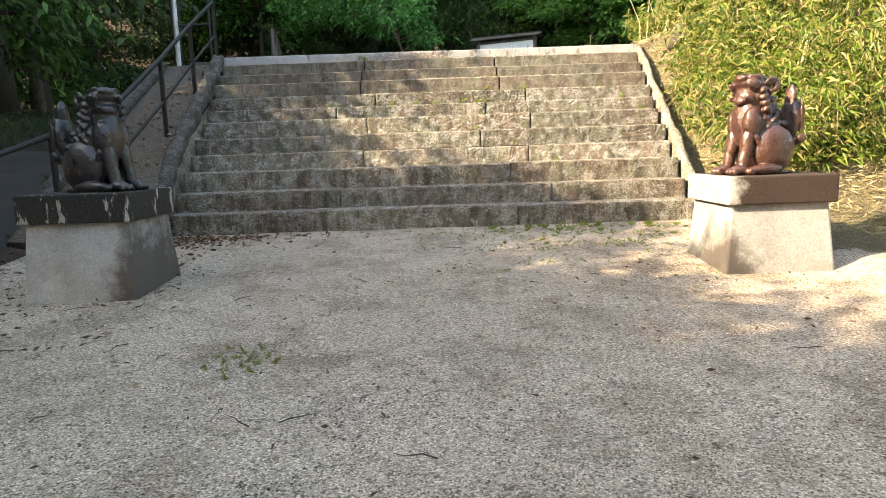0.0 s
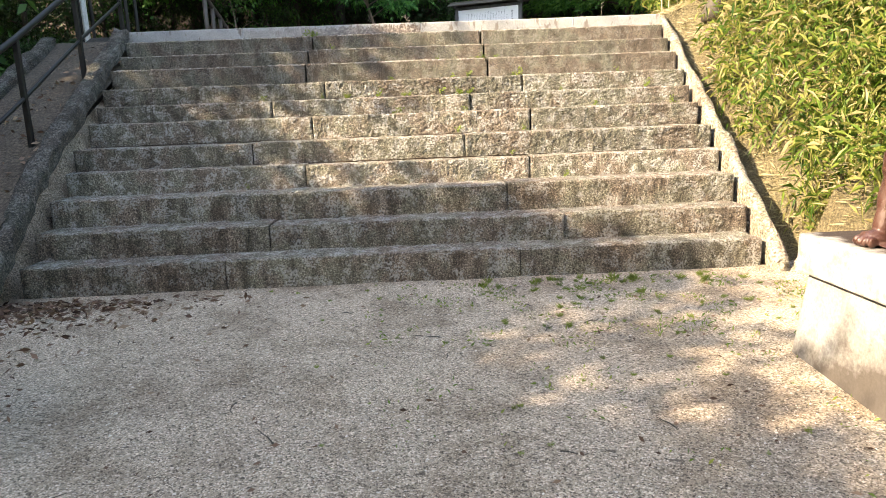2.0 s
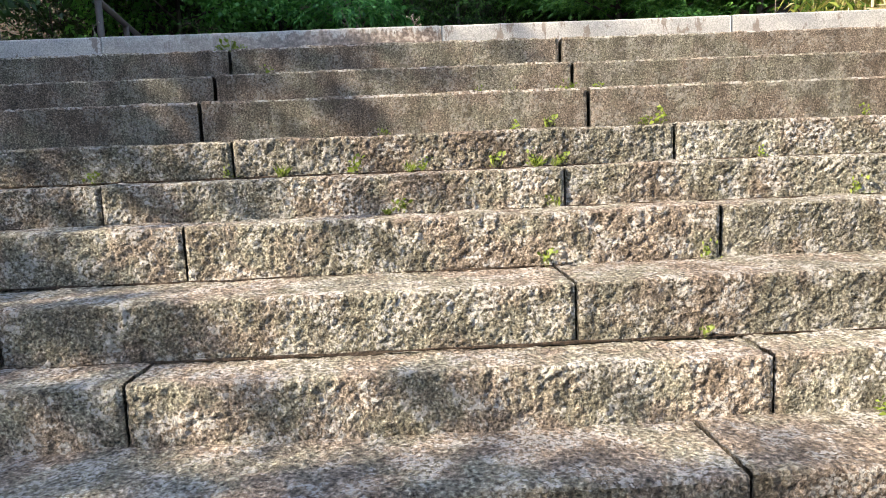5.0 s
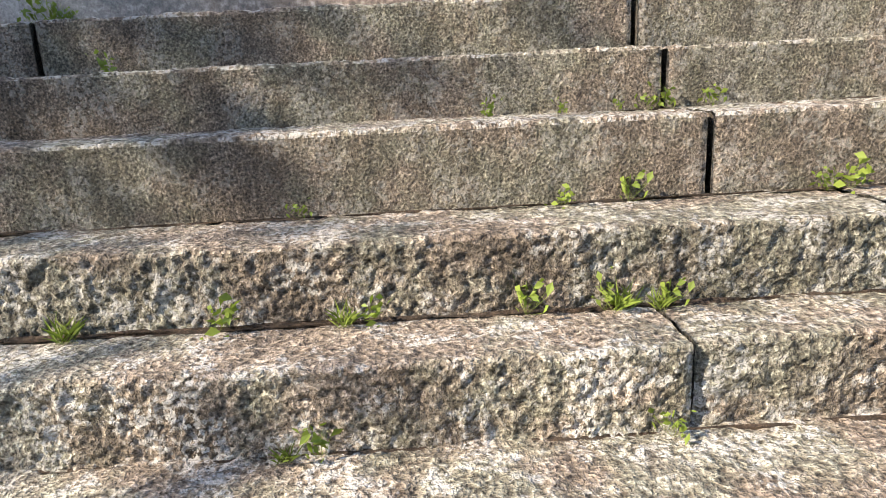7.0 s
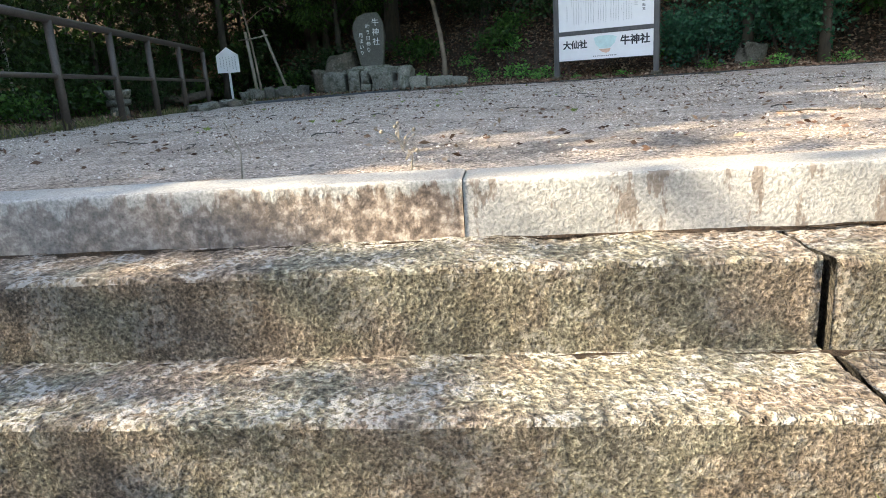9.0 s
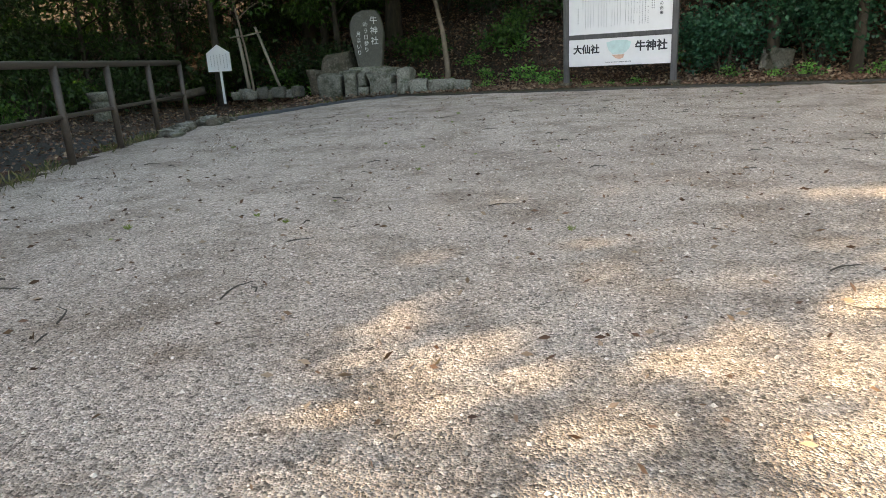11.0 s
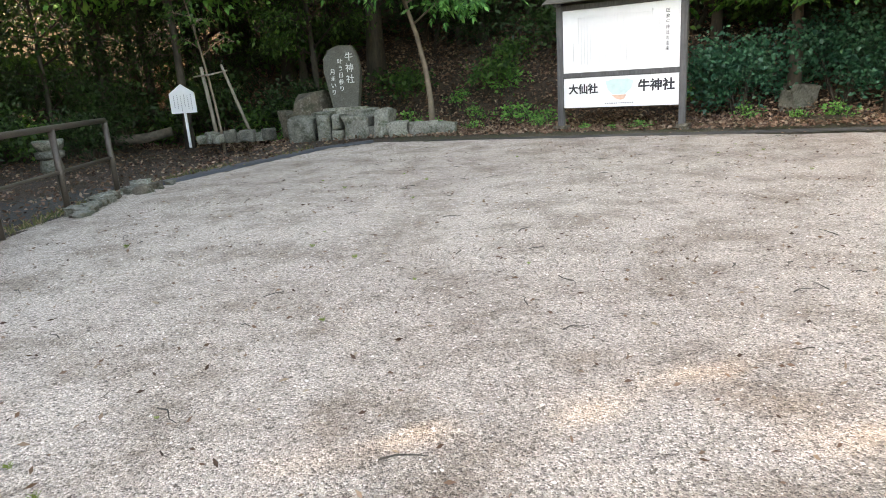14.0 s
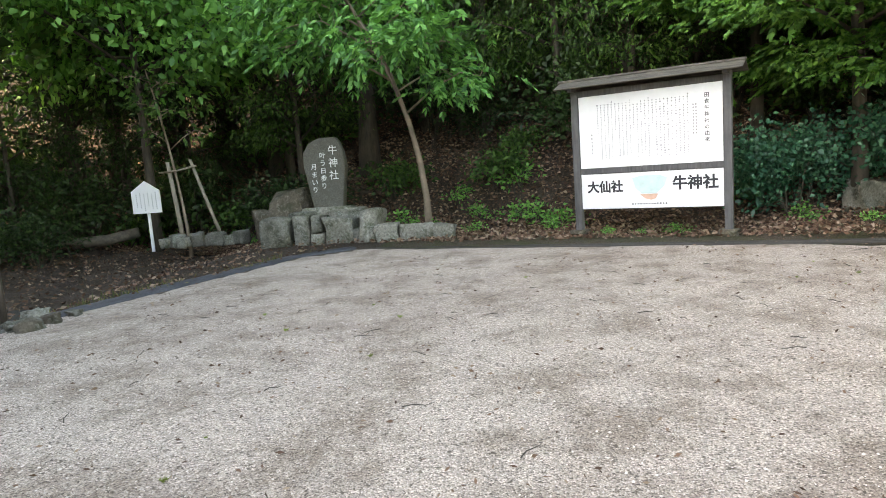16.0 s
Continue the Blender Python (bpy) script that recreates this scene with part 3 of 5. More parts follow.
stairs = thing("stone_staircase", pose(0, 0, 0), "wide staircase of eleven rough-hewn weathered granite steps", "staircase")
JOINTS = [(-0.927, 1.341), (-0.641, 1.753), (-0.975, 1.328), (-0.438, 1.587), (-0.952, 1.018), (-0.45, 1.702), (-0.885, 1.129), (-0.374, 1.702), (-0.606, 1.371), (-0.618, 1.363), (-0.6, 1.355)]
ROUGH = [0.012, 0.013, 0.014, 0.014, 0.015, 0.015, 0.015, 0.016, 0.0065, 0.0065, 0.0065]
sr = random.Random(3)
for i in range(11):
    y, z1 = STEP_Y[i], STEP_Z[i]
    z0 = (STEP_Z[i - 1] if i else -0.06) - 0.045
    back = (STEP_Y[i + 1] if i < 10 else KERB_Y) - y + 0.14
    xl, xr = -2.47 - 0.09 * (y - 3.9), 3.24 + 0.085 * (y - 3.9)
    cuts = [xl, *JOINTS[i], xr]
    for k in range(3):
        gap = 0.009 if i >= 8 else (0.006 if i >= 5 else 0.0035)
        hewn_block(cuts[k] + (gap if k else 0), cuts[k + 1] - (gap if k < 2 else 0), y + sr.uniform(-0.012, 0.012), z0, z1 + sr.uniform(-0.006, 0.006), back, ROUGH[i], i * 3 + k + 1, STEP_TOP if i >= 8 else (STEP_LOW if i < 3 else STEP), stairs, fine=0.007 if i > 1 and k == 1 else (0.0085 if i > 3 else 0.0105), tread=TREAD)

kerb = thing("top_kerb", pose(0, 0, 0), "pale sawn granite kerb stained brown at the head of the stairs", "kerb")
kc = [-2.8, -1.45, 0.66, 2.5, 3.56]
for k in range(4):
    hewn_block(kc[k] + 0.001, kc[k + 1] - 0.001, KERB_Y + (0.003 if k == 1 else 0.0), STEP_Z[10] - 0.03, KERB_Z - (0.004 if k == 2 else 0), 0.17, 0.0035, 60 + k, KERB_STAINED if k in (1,) else KERB, kerb, "kerb_stone", 0.012, 0.007, KERB_CLEAN)


def slab_path(points, width, height, parent, name, mat, jag=0.0, seed=0, n=26):
    """A raised edging that follows the points (its base line), with a rounded top."""
    prof = [(-0.5, -0.3), (-0.5, 0.75), (-0.35, 0.96), (0, 1.0), (0.35, 0.96), (0.5, 0.75), (0.5, -0.3)]
    pts = [Vector(p) for p in points]
    verts = []
    total = len(pts) - 1
    for i in range(n + 1):
        f = i / n * total
        k = min(int(f), total - 1)
        p = pts[k].lerp(pts[k + 1], f - k)
        d = (pts[k + 1] - pts[k])
        s = Vector((d.y, -d.x, 0)).normalized()
        for a, b in prof:
            j = noise.noise_vector(Vector((p.x * 6 + a * 4, p.y * 6 + seed, b * 3))) * jag
            q = p + s * (a * width) + Vector((0, 0, b * height)) + j
            verts.append(tuple(q))
    m = len(prof)
    faces = [(i * m + j, i * m + j + 1, (i + 1) * m + j + 1, (i + 1) * m + j) for i in range(n) for j in range(m - 1)]
    faces += [tuple(range(m))[::-1], tuple(n * m + j for j in range(m))]
    return mesh_object(name, verts, faces, mat, parent, "", True)


left_curb = slab_path([(-2.5, 3.55, 0.12), (-2.62, 4.6, 0.86), (-2.85, 7.12, 2.26)], 0.16, 0.12, None, "stair_curb", DARK_CONCRETE, 0.035, 1, 90)
tagged(left_curb, "dark lumpy concrete curb sloping beside the stone steps", "curb")
right_curb = slab_path([(3.32, 3.72, -0.16), (3.33, 3.9, 0.0), (3.575, 6.93, 1.93), (3.6, 7.24, 2.1)], 0.095, 0.245, None, "stair_curb", PALE_CONCRETE, 0.026, 2, 150)
tagged(right_curb, "cream broken concrete curb along the sunny bamboo bank", "curb")
for i in range(4, 12):
    y, z = (STEP_Y[i] if i < 11 else KERB_Y), STEP_Z[i - 1]
    slab_path([(-2.6, y - 0.012, z + 0.002), (0.3, y - 0.014, z), (3.3, y - 0.012, z + 0.002)], 0.014, 0.003, stairs, "joint_soil", SOIL, 0.009, 20 + i, 220)

# ramp beside the stairs
verts = []
for i in range(30):
    y = 3.0 + 4.4 * i / 29
    z = 1.0 + 0.5 * (y - 5.06) + 0.1
    for x in (-3.75, -3.5, -3.2, -2.9, -2.62):
        verts.append((x - 0.04 * (y - 5), y, z + 0.015 * noise.noise(Vector((x * 3, y * 3, 1)))))
for i in range(30):
    y = 3.0 + 4.4 * i / 29
    verts.append((-3.75 - 0.04 * (y - 5), y, -0.6))
faces = [(i * 5 + j, i * 5 + j + 1, (i + 1) * 5 + j + 1, (i + 1) * 5 + j) for i in range(29) for j in range(4)]
faces += [(150 + i, i * 5, (i + 1) * 5, 151 + i) for i in range(29)]
faces.append((150, 0, 1, 2, 3, 4))
tagged(mesh_object("ramp", verts, faces, RAMP, None, "", True), "worn concrete ramp littered with leaves beside the stairs", "ramp", "", "structure")
far_curb = slab_path([(-3.68, 3.6, 0.34), (-3.72, 5.2, 1.14), (-3.8, 7.3, 2.2)], 0.16, 0.14, None, "ramp_curb", DARK_CONCRETE, 0.03, 5)
tagged(far_curb, "grey concrete upstand along the ramp", "curb")


def ramp_rail():
    rail = thing("ramp_handrail", pose(0, 0, 0), "black painted steel handrail with a lower bar on the ramp", "handrail")
    posts = [(-2.86, 3.75, 0.46), (-2.893, 5.057, 1.10), (-2.97, 6.35, 1.74), (-3.03, 7.6, 2.33)]
    for x, y, z in posts:
        part("post", box((0.045, 0.045, 0.97), (x, y, z + 0.435), 0.006), BLACK_METAL, rail)
    tops = [(x, y, z + 0.93) for x, y, z in posts]
    part("top_rail", tube([(tops[0][0], tops[0][1] - 0.02, tops[0][2] - 0.05), *tops], 0.028, 10), BLACK_METAL, rail, "", True)
    part("lower_rail", tube([(x, y, z + 0.42) for x, y, z in posts], 0.018, 8), BLACK_METAL, rail, "", True)
    low = thing("road_handrail", pose(0, 0, 0), "black steel rail running down beside the old asphalt lane", "handrail")
    lp = [(-3.3, 3.3, 0.2), (-4.0, 2.7, -0.05), (-5.0, 2.2, -0.1)]
    for x, y, z in lp:
        part("post", box((0.045, 0.045, 1.0), (x, y, z + 0.4), 0.006), BLACK_METAL, low)
    part("top_rail", tube([(-3.3, 3.3, 1.08), (-4.0, 2.7, 0.72), (-5.0, 2.2, 0.5)], 0.03, 10), BLACK_METAL, low, "", True)


ramp_rail()


# ---- guardian lions ----
def lion(m, mat, label, mouth, head_turn, lift):
    b = bmesh.new()
    turned = Matrix.Translation((0.07, 0, 0.56)) @ Matrix.Rotation(radians(head_turn), 4, "Z") @ Matrix.Rotation(radians(-lift), 4, "Y") @ Matrix.Diagonal((1.06, 1.2, 1.14, 1.0)) @ Matrix.Translation((-0.07, 0, -0.575))

    def blob(c, r, turn=0.0, head=False, roll=0.0):
        mm = Matrix.LocRotScale(c, Euler((roll, turn, 0)), r)
        bmesh.ops.create_icosphere(b, subdivisions=3, radius=1, matrix=turned @ mm if head else mm)
    # rump, back, chest and neck
    blob((-0.12, 0, 0.17), (0.15, 0.15, 0.17))
    blob((-0.02, 0, 0.3), (0.12, 0.13, 0.22), 0.42)
    blob((0.085, 0, 0.36), (0.105, 0.12, 0.2), 0.1)
    blob((0.075, 0, 0.5), (0.09, 0.1, 0.12), 0.05)
    for s in (-1, 1):
        # haunch, hind foot, foreleg, forepaw with toes
        blob((-0.055, 0.095 * s, 0.175), (0.165, 0.09, 0.175))
        blob((0.04, 0.145 * s, 0.035), (0.14, 0.045, 0.04))
        blob((0.115, 0.085 * s, 0.36), (0.07, 0.055, 0.12))
        blob((0.15, 0.08 * s, 0.22), (0.046, 0.05, 0.15), -0.12)
        blob((0.175, 0.08 * s, 0.1), (0.04, 0.043, 0.11), -0.12)
        blob((0.205, 0.085 * s, 0.035), (0.075, 0.052, 0.04))
        for k in range(4):
            blob((0.272 - 0.006 * abs(k - 1.5), (0.046 + 0.026 * k) * s, 0.026), (0.026, 0.0135, 0.024))
            blob((0.17, (0.108 + 0.024 * k) * s, 0.026), (0.028, 0.0125, 0.024))
        for k in range(4):
            blob((0.1 - 0.012 * k, 0.125 * s, 0.26 - 0.035 * k), (0.018, 0.016, 0.03), 0.5)
        # brow, eye, lip, cheek tuft, drooping ear
        blob((0.125, 0.045 * s, 0.664), (0.05, 0.04, 0.018), -0.25, True, 0.25 * s)
        blob((0.13, 0.07 * s, 0.625), (0.05, 0.03, 0.032), 0, True)
        blob((0.16, 0.05 * s, 0.645), (0.017, 0.018, 0.014), 0, True)
        blob((0.145, 0.07 * s, 0.61), (0.06, 0.022, 0.024), -0.15, True)
        blob((0.095, 0.072 * s, 0.612 - mouth * 0.6), (0.02, 0.018, mouth * 0.55 + 0.01), 0, True)
        blob((0.13, 0.058 * s, 0.602 - mouth), (0.065, 0.018, 0.02), 0.12, True)
        for k in range(4):
            blob((0.09 - 0.02 * k, 0.1 * s, 0.6 - 0.035 * k), (0.032, 0.022, 0.02), 0.7, True)
        blob((0.03, 0.1 * s, 0.665), (0.055, 0.017, 0.03), 0.35, True, -0.4 * s)
        blob((-0.015, 0.112 * s, 0.645), (0.022, 0.014, 0.042), -0.2, True)
        # curls of the mane down the neck and shoulder
        for k, (x, z) in enumerate(((0.03, 0.56), (-0.02, 0.585), (-0.03, 0.525), (0.015, 0.5), (-0.05, 0.475), (-0.01, 0.445), (-0.075, 0.42), (0.02, 0.4), (-0.04, 0.385), (-0.1, 0.365), (-0.065, 0.335), (0.0, 0.345), (-0.13, 0.31))):
            y = (0.088 + 0.012 * (k % 3)) * s
            blob((x, y, z), (0.026, 0.02, 0.02), 0.6)
            blob((x + 0.014, y + 0.014 * s, z - 0.008), (0.011, 0.009, 0.011))
    # cranium, muzzle, nose, jaw with a short beard, crest
    blob((0.07, 0, 0.615), (0.1, 0.095, 0.085), 0, True)
    blob((0.125, 0, 0.635), (0.075, 0.08, 0.045), -0.1, True)
    blob((0.1, 0, 0.56), (0.075, 0.075, 0.05), 0, True)
    blob((0.19, 0, 0.655), (0.024, 0.042, 0.024), 0, True)
    blob((0.115, 0, 0.594 - mouth), (0.075, 0.062, 0.026), 0.12, True)
    blob((0.165, 0, 0.585 - mouth), (0.022, 0.04, 0.028), 0, True)
    blob((-0.01, 0, 0.49), (0.1, 0.112, 0.13), 0.1)
    blob((0.06, 0, 0.685), (0.095, 0.07, 0.026), 0.05, True)
    for k in range(8):
        blob((-0.03 - 0.025 * k, 0.022 * (-1) ** k, 0.62 - 0.045 * k), (0.032, 0.05, 0.03), 0.5)
    # upright flame tail, its edge curled
    blob((-0.235, 0, 0.18), (0.06, 0.08, 0.13), -0.15)
    blob((-0.26, 0, 0.38), (0.052, 0.1, 0.16), -0.1)
    blob((-0.272, 0, 0.52), (0.032, 0.055, 0.12), -0.02)
    for k in range(7):
        blob((-0.3, -0.09 + 0.03 * k, 0.4 + 0.02 * (k % 2)), (0.016, 0.01, 0.15 - 0.03 * abs(k - 3) / 3))
        blob((-0.285, -0.105 + 0.035 * k, 0.25 - 0.02 * (k % 2)), (0.034, 0.022, 0.034))
    blob((-0.02, 0, 0.012), (0.27, 0.17, 0.02))
    for v in b.verts:
        v.co += noise.noise_vector(v.co * 30) * 0.005
        v.co.z = max(v.co.z, -0.004)
    bmesh.ops.scale(b, vec=(1.06, 1.02, 1.06), verts=b.verts)
    ob = part("lion_statue", b, mat, None, "", True)
    mod = ob.modifiers.new("remesh", "REMESH")
    mod.mode, mod.voxel_size, mod.use_smooth_shade = "VOXEL", 0.0055, True
    ob.matrix_world = m
    return tagged(ob, label, "statue", "guardian lions")


def pedestal(x, y, z_top, label, cap, plaster):
    """Tapered plastered base with an overhanging concrete cap; (x, y) is its middle."""
    p = thing("pedestal", pose(x, y, 0), label, "pedestal", "lion pedestals")
    b = box((0.84, 0.84, z_top + 0.35 - 0.2), (0, 0, (z_top - 0.2 - 0.35) / 2), 0.02)
    for v in b.verts:
        t = (v.co.z + 0.35) / (z_top + 0.15)
        v.co.x *= 1.0 - 0.15 * t
        v.co.y *= 1.0 - 0.15 * t
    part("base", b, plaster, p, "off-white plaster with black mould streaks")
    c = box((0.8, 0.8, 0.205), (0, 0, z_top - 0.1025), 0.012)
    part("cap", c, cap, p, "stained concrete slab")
    return p


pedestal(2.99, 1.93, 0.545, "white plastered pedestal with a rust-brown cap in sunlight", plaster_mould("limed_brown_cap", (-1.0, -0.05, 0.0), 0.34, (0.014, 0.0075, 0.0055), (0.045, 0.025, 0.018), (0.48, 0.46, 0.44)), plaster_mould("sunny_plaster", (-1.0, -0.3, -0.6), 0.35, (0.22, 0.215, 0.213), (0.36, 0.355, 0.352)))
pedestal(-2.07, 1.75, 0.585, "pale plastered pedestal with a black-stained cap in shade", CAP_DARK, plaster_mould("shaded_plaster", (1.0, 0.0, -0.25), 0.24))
lion(pose(2.96, 1.9, 0.545, 0, 0, 194), LION_RED, "seated red-brown ceramic guardian lion with open mouth on a pedestal", 0.064, 12, 12)
lion(pose(-2.02, 1.72, 0.585, 0, 0, -14), LION_GREY, "seated dark weathered guardian lion with closed mouth on a pedestal", 0.035, -32, 14)


# ---- upper terrace ----
def signboard():
    a, c = Vector((1.86, 19.83, 0)), Vector((3.67, 19.02, 0))
    mid, w = (a + c) / 2, (c - a).length
    g = 2.43
    s = thing("signboard", pose(mid.x, mid.y, g, 0, 0, math.degrees(math.atan2(c.y - a.y, c.x - a.x))), "large roofed wooden notice board with two white text panels", "signboard")
    for k in (-1, 1):
        part("post", box((0.1, 0.1, 2.05), (k * w / 2, 0, 1.0), 0.008), BOARD_FRAME, s)
        part("footing", boulder((0.24, 0.2, 0.11), 3 + k, 0.14), BROWN_ROCK, s).location = (k * w / 2, 0, -0.03)
    part("top_bar", box((w - 0.1, 0.06, 0.08), (0, 0, 1.97), 0.005), BOARD_FRAME, s)
    part("middle_bar", box((w - 0.1, 0.06, 0.075), (0, 0, 0.9), 0.005), BOARD_FRAME, s)
    part("backing_board", box((w - 0.1, 0.03, 1.58), (0, 0.035, 1.15), 0.003), BOARD_FRAME, s)
    pw = w - 0.11
    up = part("text_panel", box((pw, 0.016, 0.985), (0, 0.0, 1.435), 0.002), WHITE_PANEL, s, "white panel with a long printed history")
    lo = part("name_panel", box((pw, 0.016, 0.485), (0, 0.0, 0.615), 0.002), WHITE_PANEL, s, "white panel with shrine names and a map drawing")
    up.location, lo.location = (0, -0.012, 0), (0, -0.012, 0)
    face = lambda x, z: Matrix.Translation((x, -0.0095, z)) @ Matrix.Rotation(radians(90), 4, "X")
    tagged(lettering("田倉牛神社の由来", 0.064, face(0.75, 1.5), INK, up, "title", True, 0.002, 1.24, 0.0005), kind="stuff")
    lettering("大仙社", 0.168, face(-0.6, 0.665), INK, lo, "lettering", bold=0.0055)
    lettering("牛神社", 0.19, face(0.59, 0.68), INK, lo, "lettering", bold=0.006)
    r = random.Random(5)
    verts, faces = [], []

    def dash(x, z, dx, dz):
        k = len(verts)
        verts.extend([(x - dx, -0.0095, z - dz), (x + dx, -0.0095, z - dz), (x + dx, -0.0095, z + dz), (x - dx, -0.0095, z + dz)])
        faces.append((k, k + 1, k + 2, k + 3))
    for col in range(25):
        x = 0.52 - col * 0.0495
        z, end = 1.82 - (0.03 if col % 5 else 0.0), 1.06 if col % 5 != 4 else r.uniform(1.2, 1.5)
        while z > end:
            if r.random() > 0.12:
                dash(x + r.uniform(-0.003, 0.003), z, r.uniform(0.004, 0.0095), r.uniform(0.004, 0.009))
            z -= r.uniform(0.029, 0.037)
    z = 1.4
    while z > 1.1:
        dash(-0.76, z, 0.008, 0.01)
        z -= 0.05
    for x in (0.62, 0.585):
        z = 1.68
        while z > 1.3:
            dash(x, z, 0.007, 0.009)
            z -= 0.04
    tagged(mesh_object("print", verts, faces, GREY_INK, up, "columns of small print"), kind="stuff")
    verts, faces = [], []
    for k in range(13):
        dash(-0.22 + k * 0.037 + r.uniform(-0.003, 0.003), 0.43, r.uniform(0.007, 0.012), r.uniform(0.008, 0.013))
    tagged(mesh_object("caption", verts, faces, GREY_INK, lo, "line of small print"), kind="stuff")
    b = bmesh.new()
    b.faces.new([b.verts.new((x, -0.0105, z)) for x, z in ((-0.22, 0.78), (-0.1, 0.81), (0.14, 0.81), (0.24, 0.77), (0.2, 0.66), (0.1, 0.57), (-0.1, 0.57), (-0.18, 0.65))])
    part("map_lake", b, TEAL_INK, lo, "pale teal map shape")
    b = bmesh.new()
    b.faces.new([b.verts.new((x, -0.0112, z)) for x, z in ((-0.12, 0.56), (0.12, 0.56), (0.09, 0.5), (0.03, 0.48), (-0.05, 0.5))])
    part("map_hill", b, ORANGE_INK, lo, "pale orange map shape")
    roof = bmesh.new()
    for k in (-1, 1):
        box((w + 0.42, 0.3, 0.018), (0, k * 0.125, 2.1), 0.004, 1, roof, Matrix.Translation((0, k * 0.0, 0)) @ Matrix.Rotation(radians(-22 * k), 4, "X"))
    part("roof", roof, ROOF_WOOD, s, "weathered low gabled board roof")
    part("ridge", box((w + 0.44, 0.07, 0.03), (0, 0, 2.165), 0.006), ROOF_WOOD, s)
    for k in (-0.5, 0.5):
        part("bracket", box((0.06, 0.4, 0.06), (k * w, 0, 2.03), 0.005), BOARD_FRAME, s)


signboard()


def stele():
    b = bmesh.new()
    outline = [(-0.24, 0), (0.27, 0), (0.31, 0.35), (0.35, 0.7), (0.31, 0.95), (0.24, 1.12), (0.2, 1.17), (-0.08, 1.18), (-0.27, 1.1), (-0.38, 0.93), (-0.38, 0.72), (-0.31, 0.35)]
    rings = []
    for y, s in ((-0.1, 0.95), (-0.085, 0.99), (0.0, 1.0), (0.085, 0.98), (0.1, 0.93)):
        rings.append([b.verts.new((x * s, y + 0.012 * noise.noise(Vector((x * 3, z * 3, y))), z * (0.985 if s < 0.97 else 1.0))) for x, z in outline])
    for r0, r1 in zip(rings, rings[1:]):
        for k in range(len(outline)):
            b.faces.new((r0[k], r0[(k + 1) % 12], r1[(k + 1) % 12], r1[k]))
    b.faces.new(rings[0][::-1])
    b.faces.new(rings[-1])
    bmesh.ops.recalc_face_normals(b, faces=b.faces)
    s = thing("stone_stele", pose(-2.22, 21.0, 2.98, -4, 0, 0), "grey-green slate monument with white carved brush lettering", "monument")
    body = part("slab", b, STELE, s)
    face = lambda x, z: Matrix.Translation((x, -0.1085, z)) @ Matrix.Rotation(radians(90), 4, "X")
    lettering("牛神社", 0.17, face(0.15, 0.74), WHITE_INK, body, "lettering", True, 0.004, 1.22)
    lettering("叶う日参り", 0.11, face(-0.03, 0.62), WHITE_INK, body, "lettering", True, 0.004, 1.15)
    lettering("月まいり", 0.11, face(-0.19, 0.5), WHITE_INK, body, "lettering", True, 0.004, 1.15)
    part("plinth", boulder((0.85, 0.4, 0.14), 4, 0.06), ROCK, s).location = (0, 0.0, -0.12)
    return s


stele()


def rock(x, y, z, size, seed, label, group, turn=0, mat=None, rough=0.17):
    ob = part("stone", boulder(size, seed, rough, 4), mat or ROCK, None, "", True)
    ob.matrix_world = pose(x, y, z, 0, 0, turn)
    return tagged(ob, label, "stone", group)


# stones of the monument's base, its planting bed, and round the young tree
for k, (x, y, z, sx, sy, sz) in enumerate([
        (-2.97, 20.6, 2.36, 0.5, 0.5, 0.54), (-2.55, 20.62, 2.36, 0.28, 0.4, 0.56), (-2.3, 20.58, 2.36, 0.22, 0.35, 0.26), (-2.32, 20.66, 2.6, 0.2, 0.35, 0.3),
        (-1.93, 20.62, 2.37, 0.52, 0.42, 0.5), (-1.43, 20.72, 2.38, 0.34, 0.75, 0.58), (-1.62, 20.6, 2.36, 0.18, 0.3, 0.3), (-2.6, 20.85, 2.8, 0.5, 0.4, 0.16), (-1.85, 20.9, 2.8, 0.6, 0.4, 0.17)]):
    rock(x, y, z, (sx * 0.92, sy, sz * 0.96), k + 1, "squared grey stone with lichen supporting the monument", "monument base stones")
for k, (x, sx, sz) in enumerate([(-1.1, 0.36, 0.32), (-0.66, 0.56, 0.3), (-0.22, 0.36, 0.27)]):
    rock(x, 20.45, 2.38, (sx, 0.3, sz), k + 21, "low grey edging stone of the planting bed", "planting bed stones")
rock(-2.95, 21.25, 2.55, (0.75, 0.55, 0.72), 31, "rounded brown boulder behind the monument base", "boulders", 15, BROWN_ROCK, 0.26)
rock(-3.35, 21.15, 2.45, (0.4, 0.4, 0.5), 32, "weathered boulder beside the monument base", "boulders", 50, BROWN_ROCK, 0.26)
for k in range(8):
    rock(-5.35 + 0.2 * k, 21.12 + 0.05 * math.sin(k * 2.1), 2.44, (0.2 + 0.04 * (k % 3), 0.2, 0.18 + 0.06 * (k % 2)), 40 + k, "rough stone ringing the staked young tree", "tree ring stones", k * 37)
rr = random.Random(9)
for k in range(46):
    t = k / 45
    x, y = -3.28 - 0.5 * t + rr.uniform(-0.08, 0.12), 14.2 + 1.75 * t + rr.uniform(-0.05, 0.05)
    if k > 24:
        x, y = -3.45 + rr.uniform(-0.25, 0.25), 15.6 + rr.uniform(-0.2, 0.35)
    s = rr.uniform(0.08, 0.2)
    rock(x, y, land(x, y) - 0.02, (s, s * rr.uniform(0.7, 1), s * rr.uniform(0.5, 0.8)), 60 + k, "small pale rubble stone at the terrace edge", "edge rubble", rr.uniform(0, 180), ROCK if k % 3 else BROWN_ROCK, 0.3)


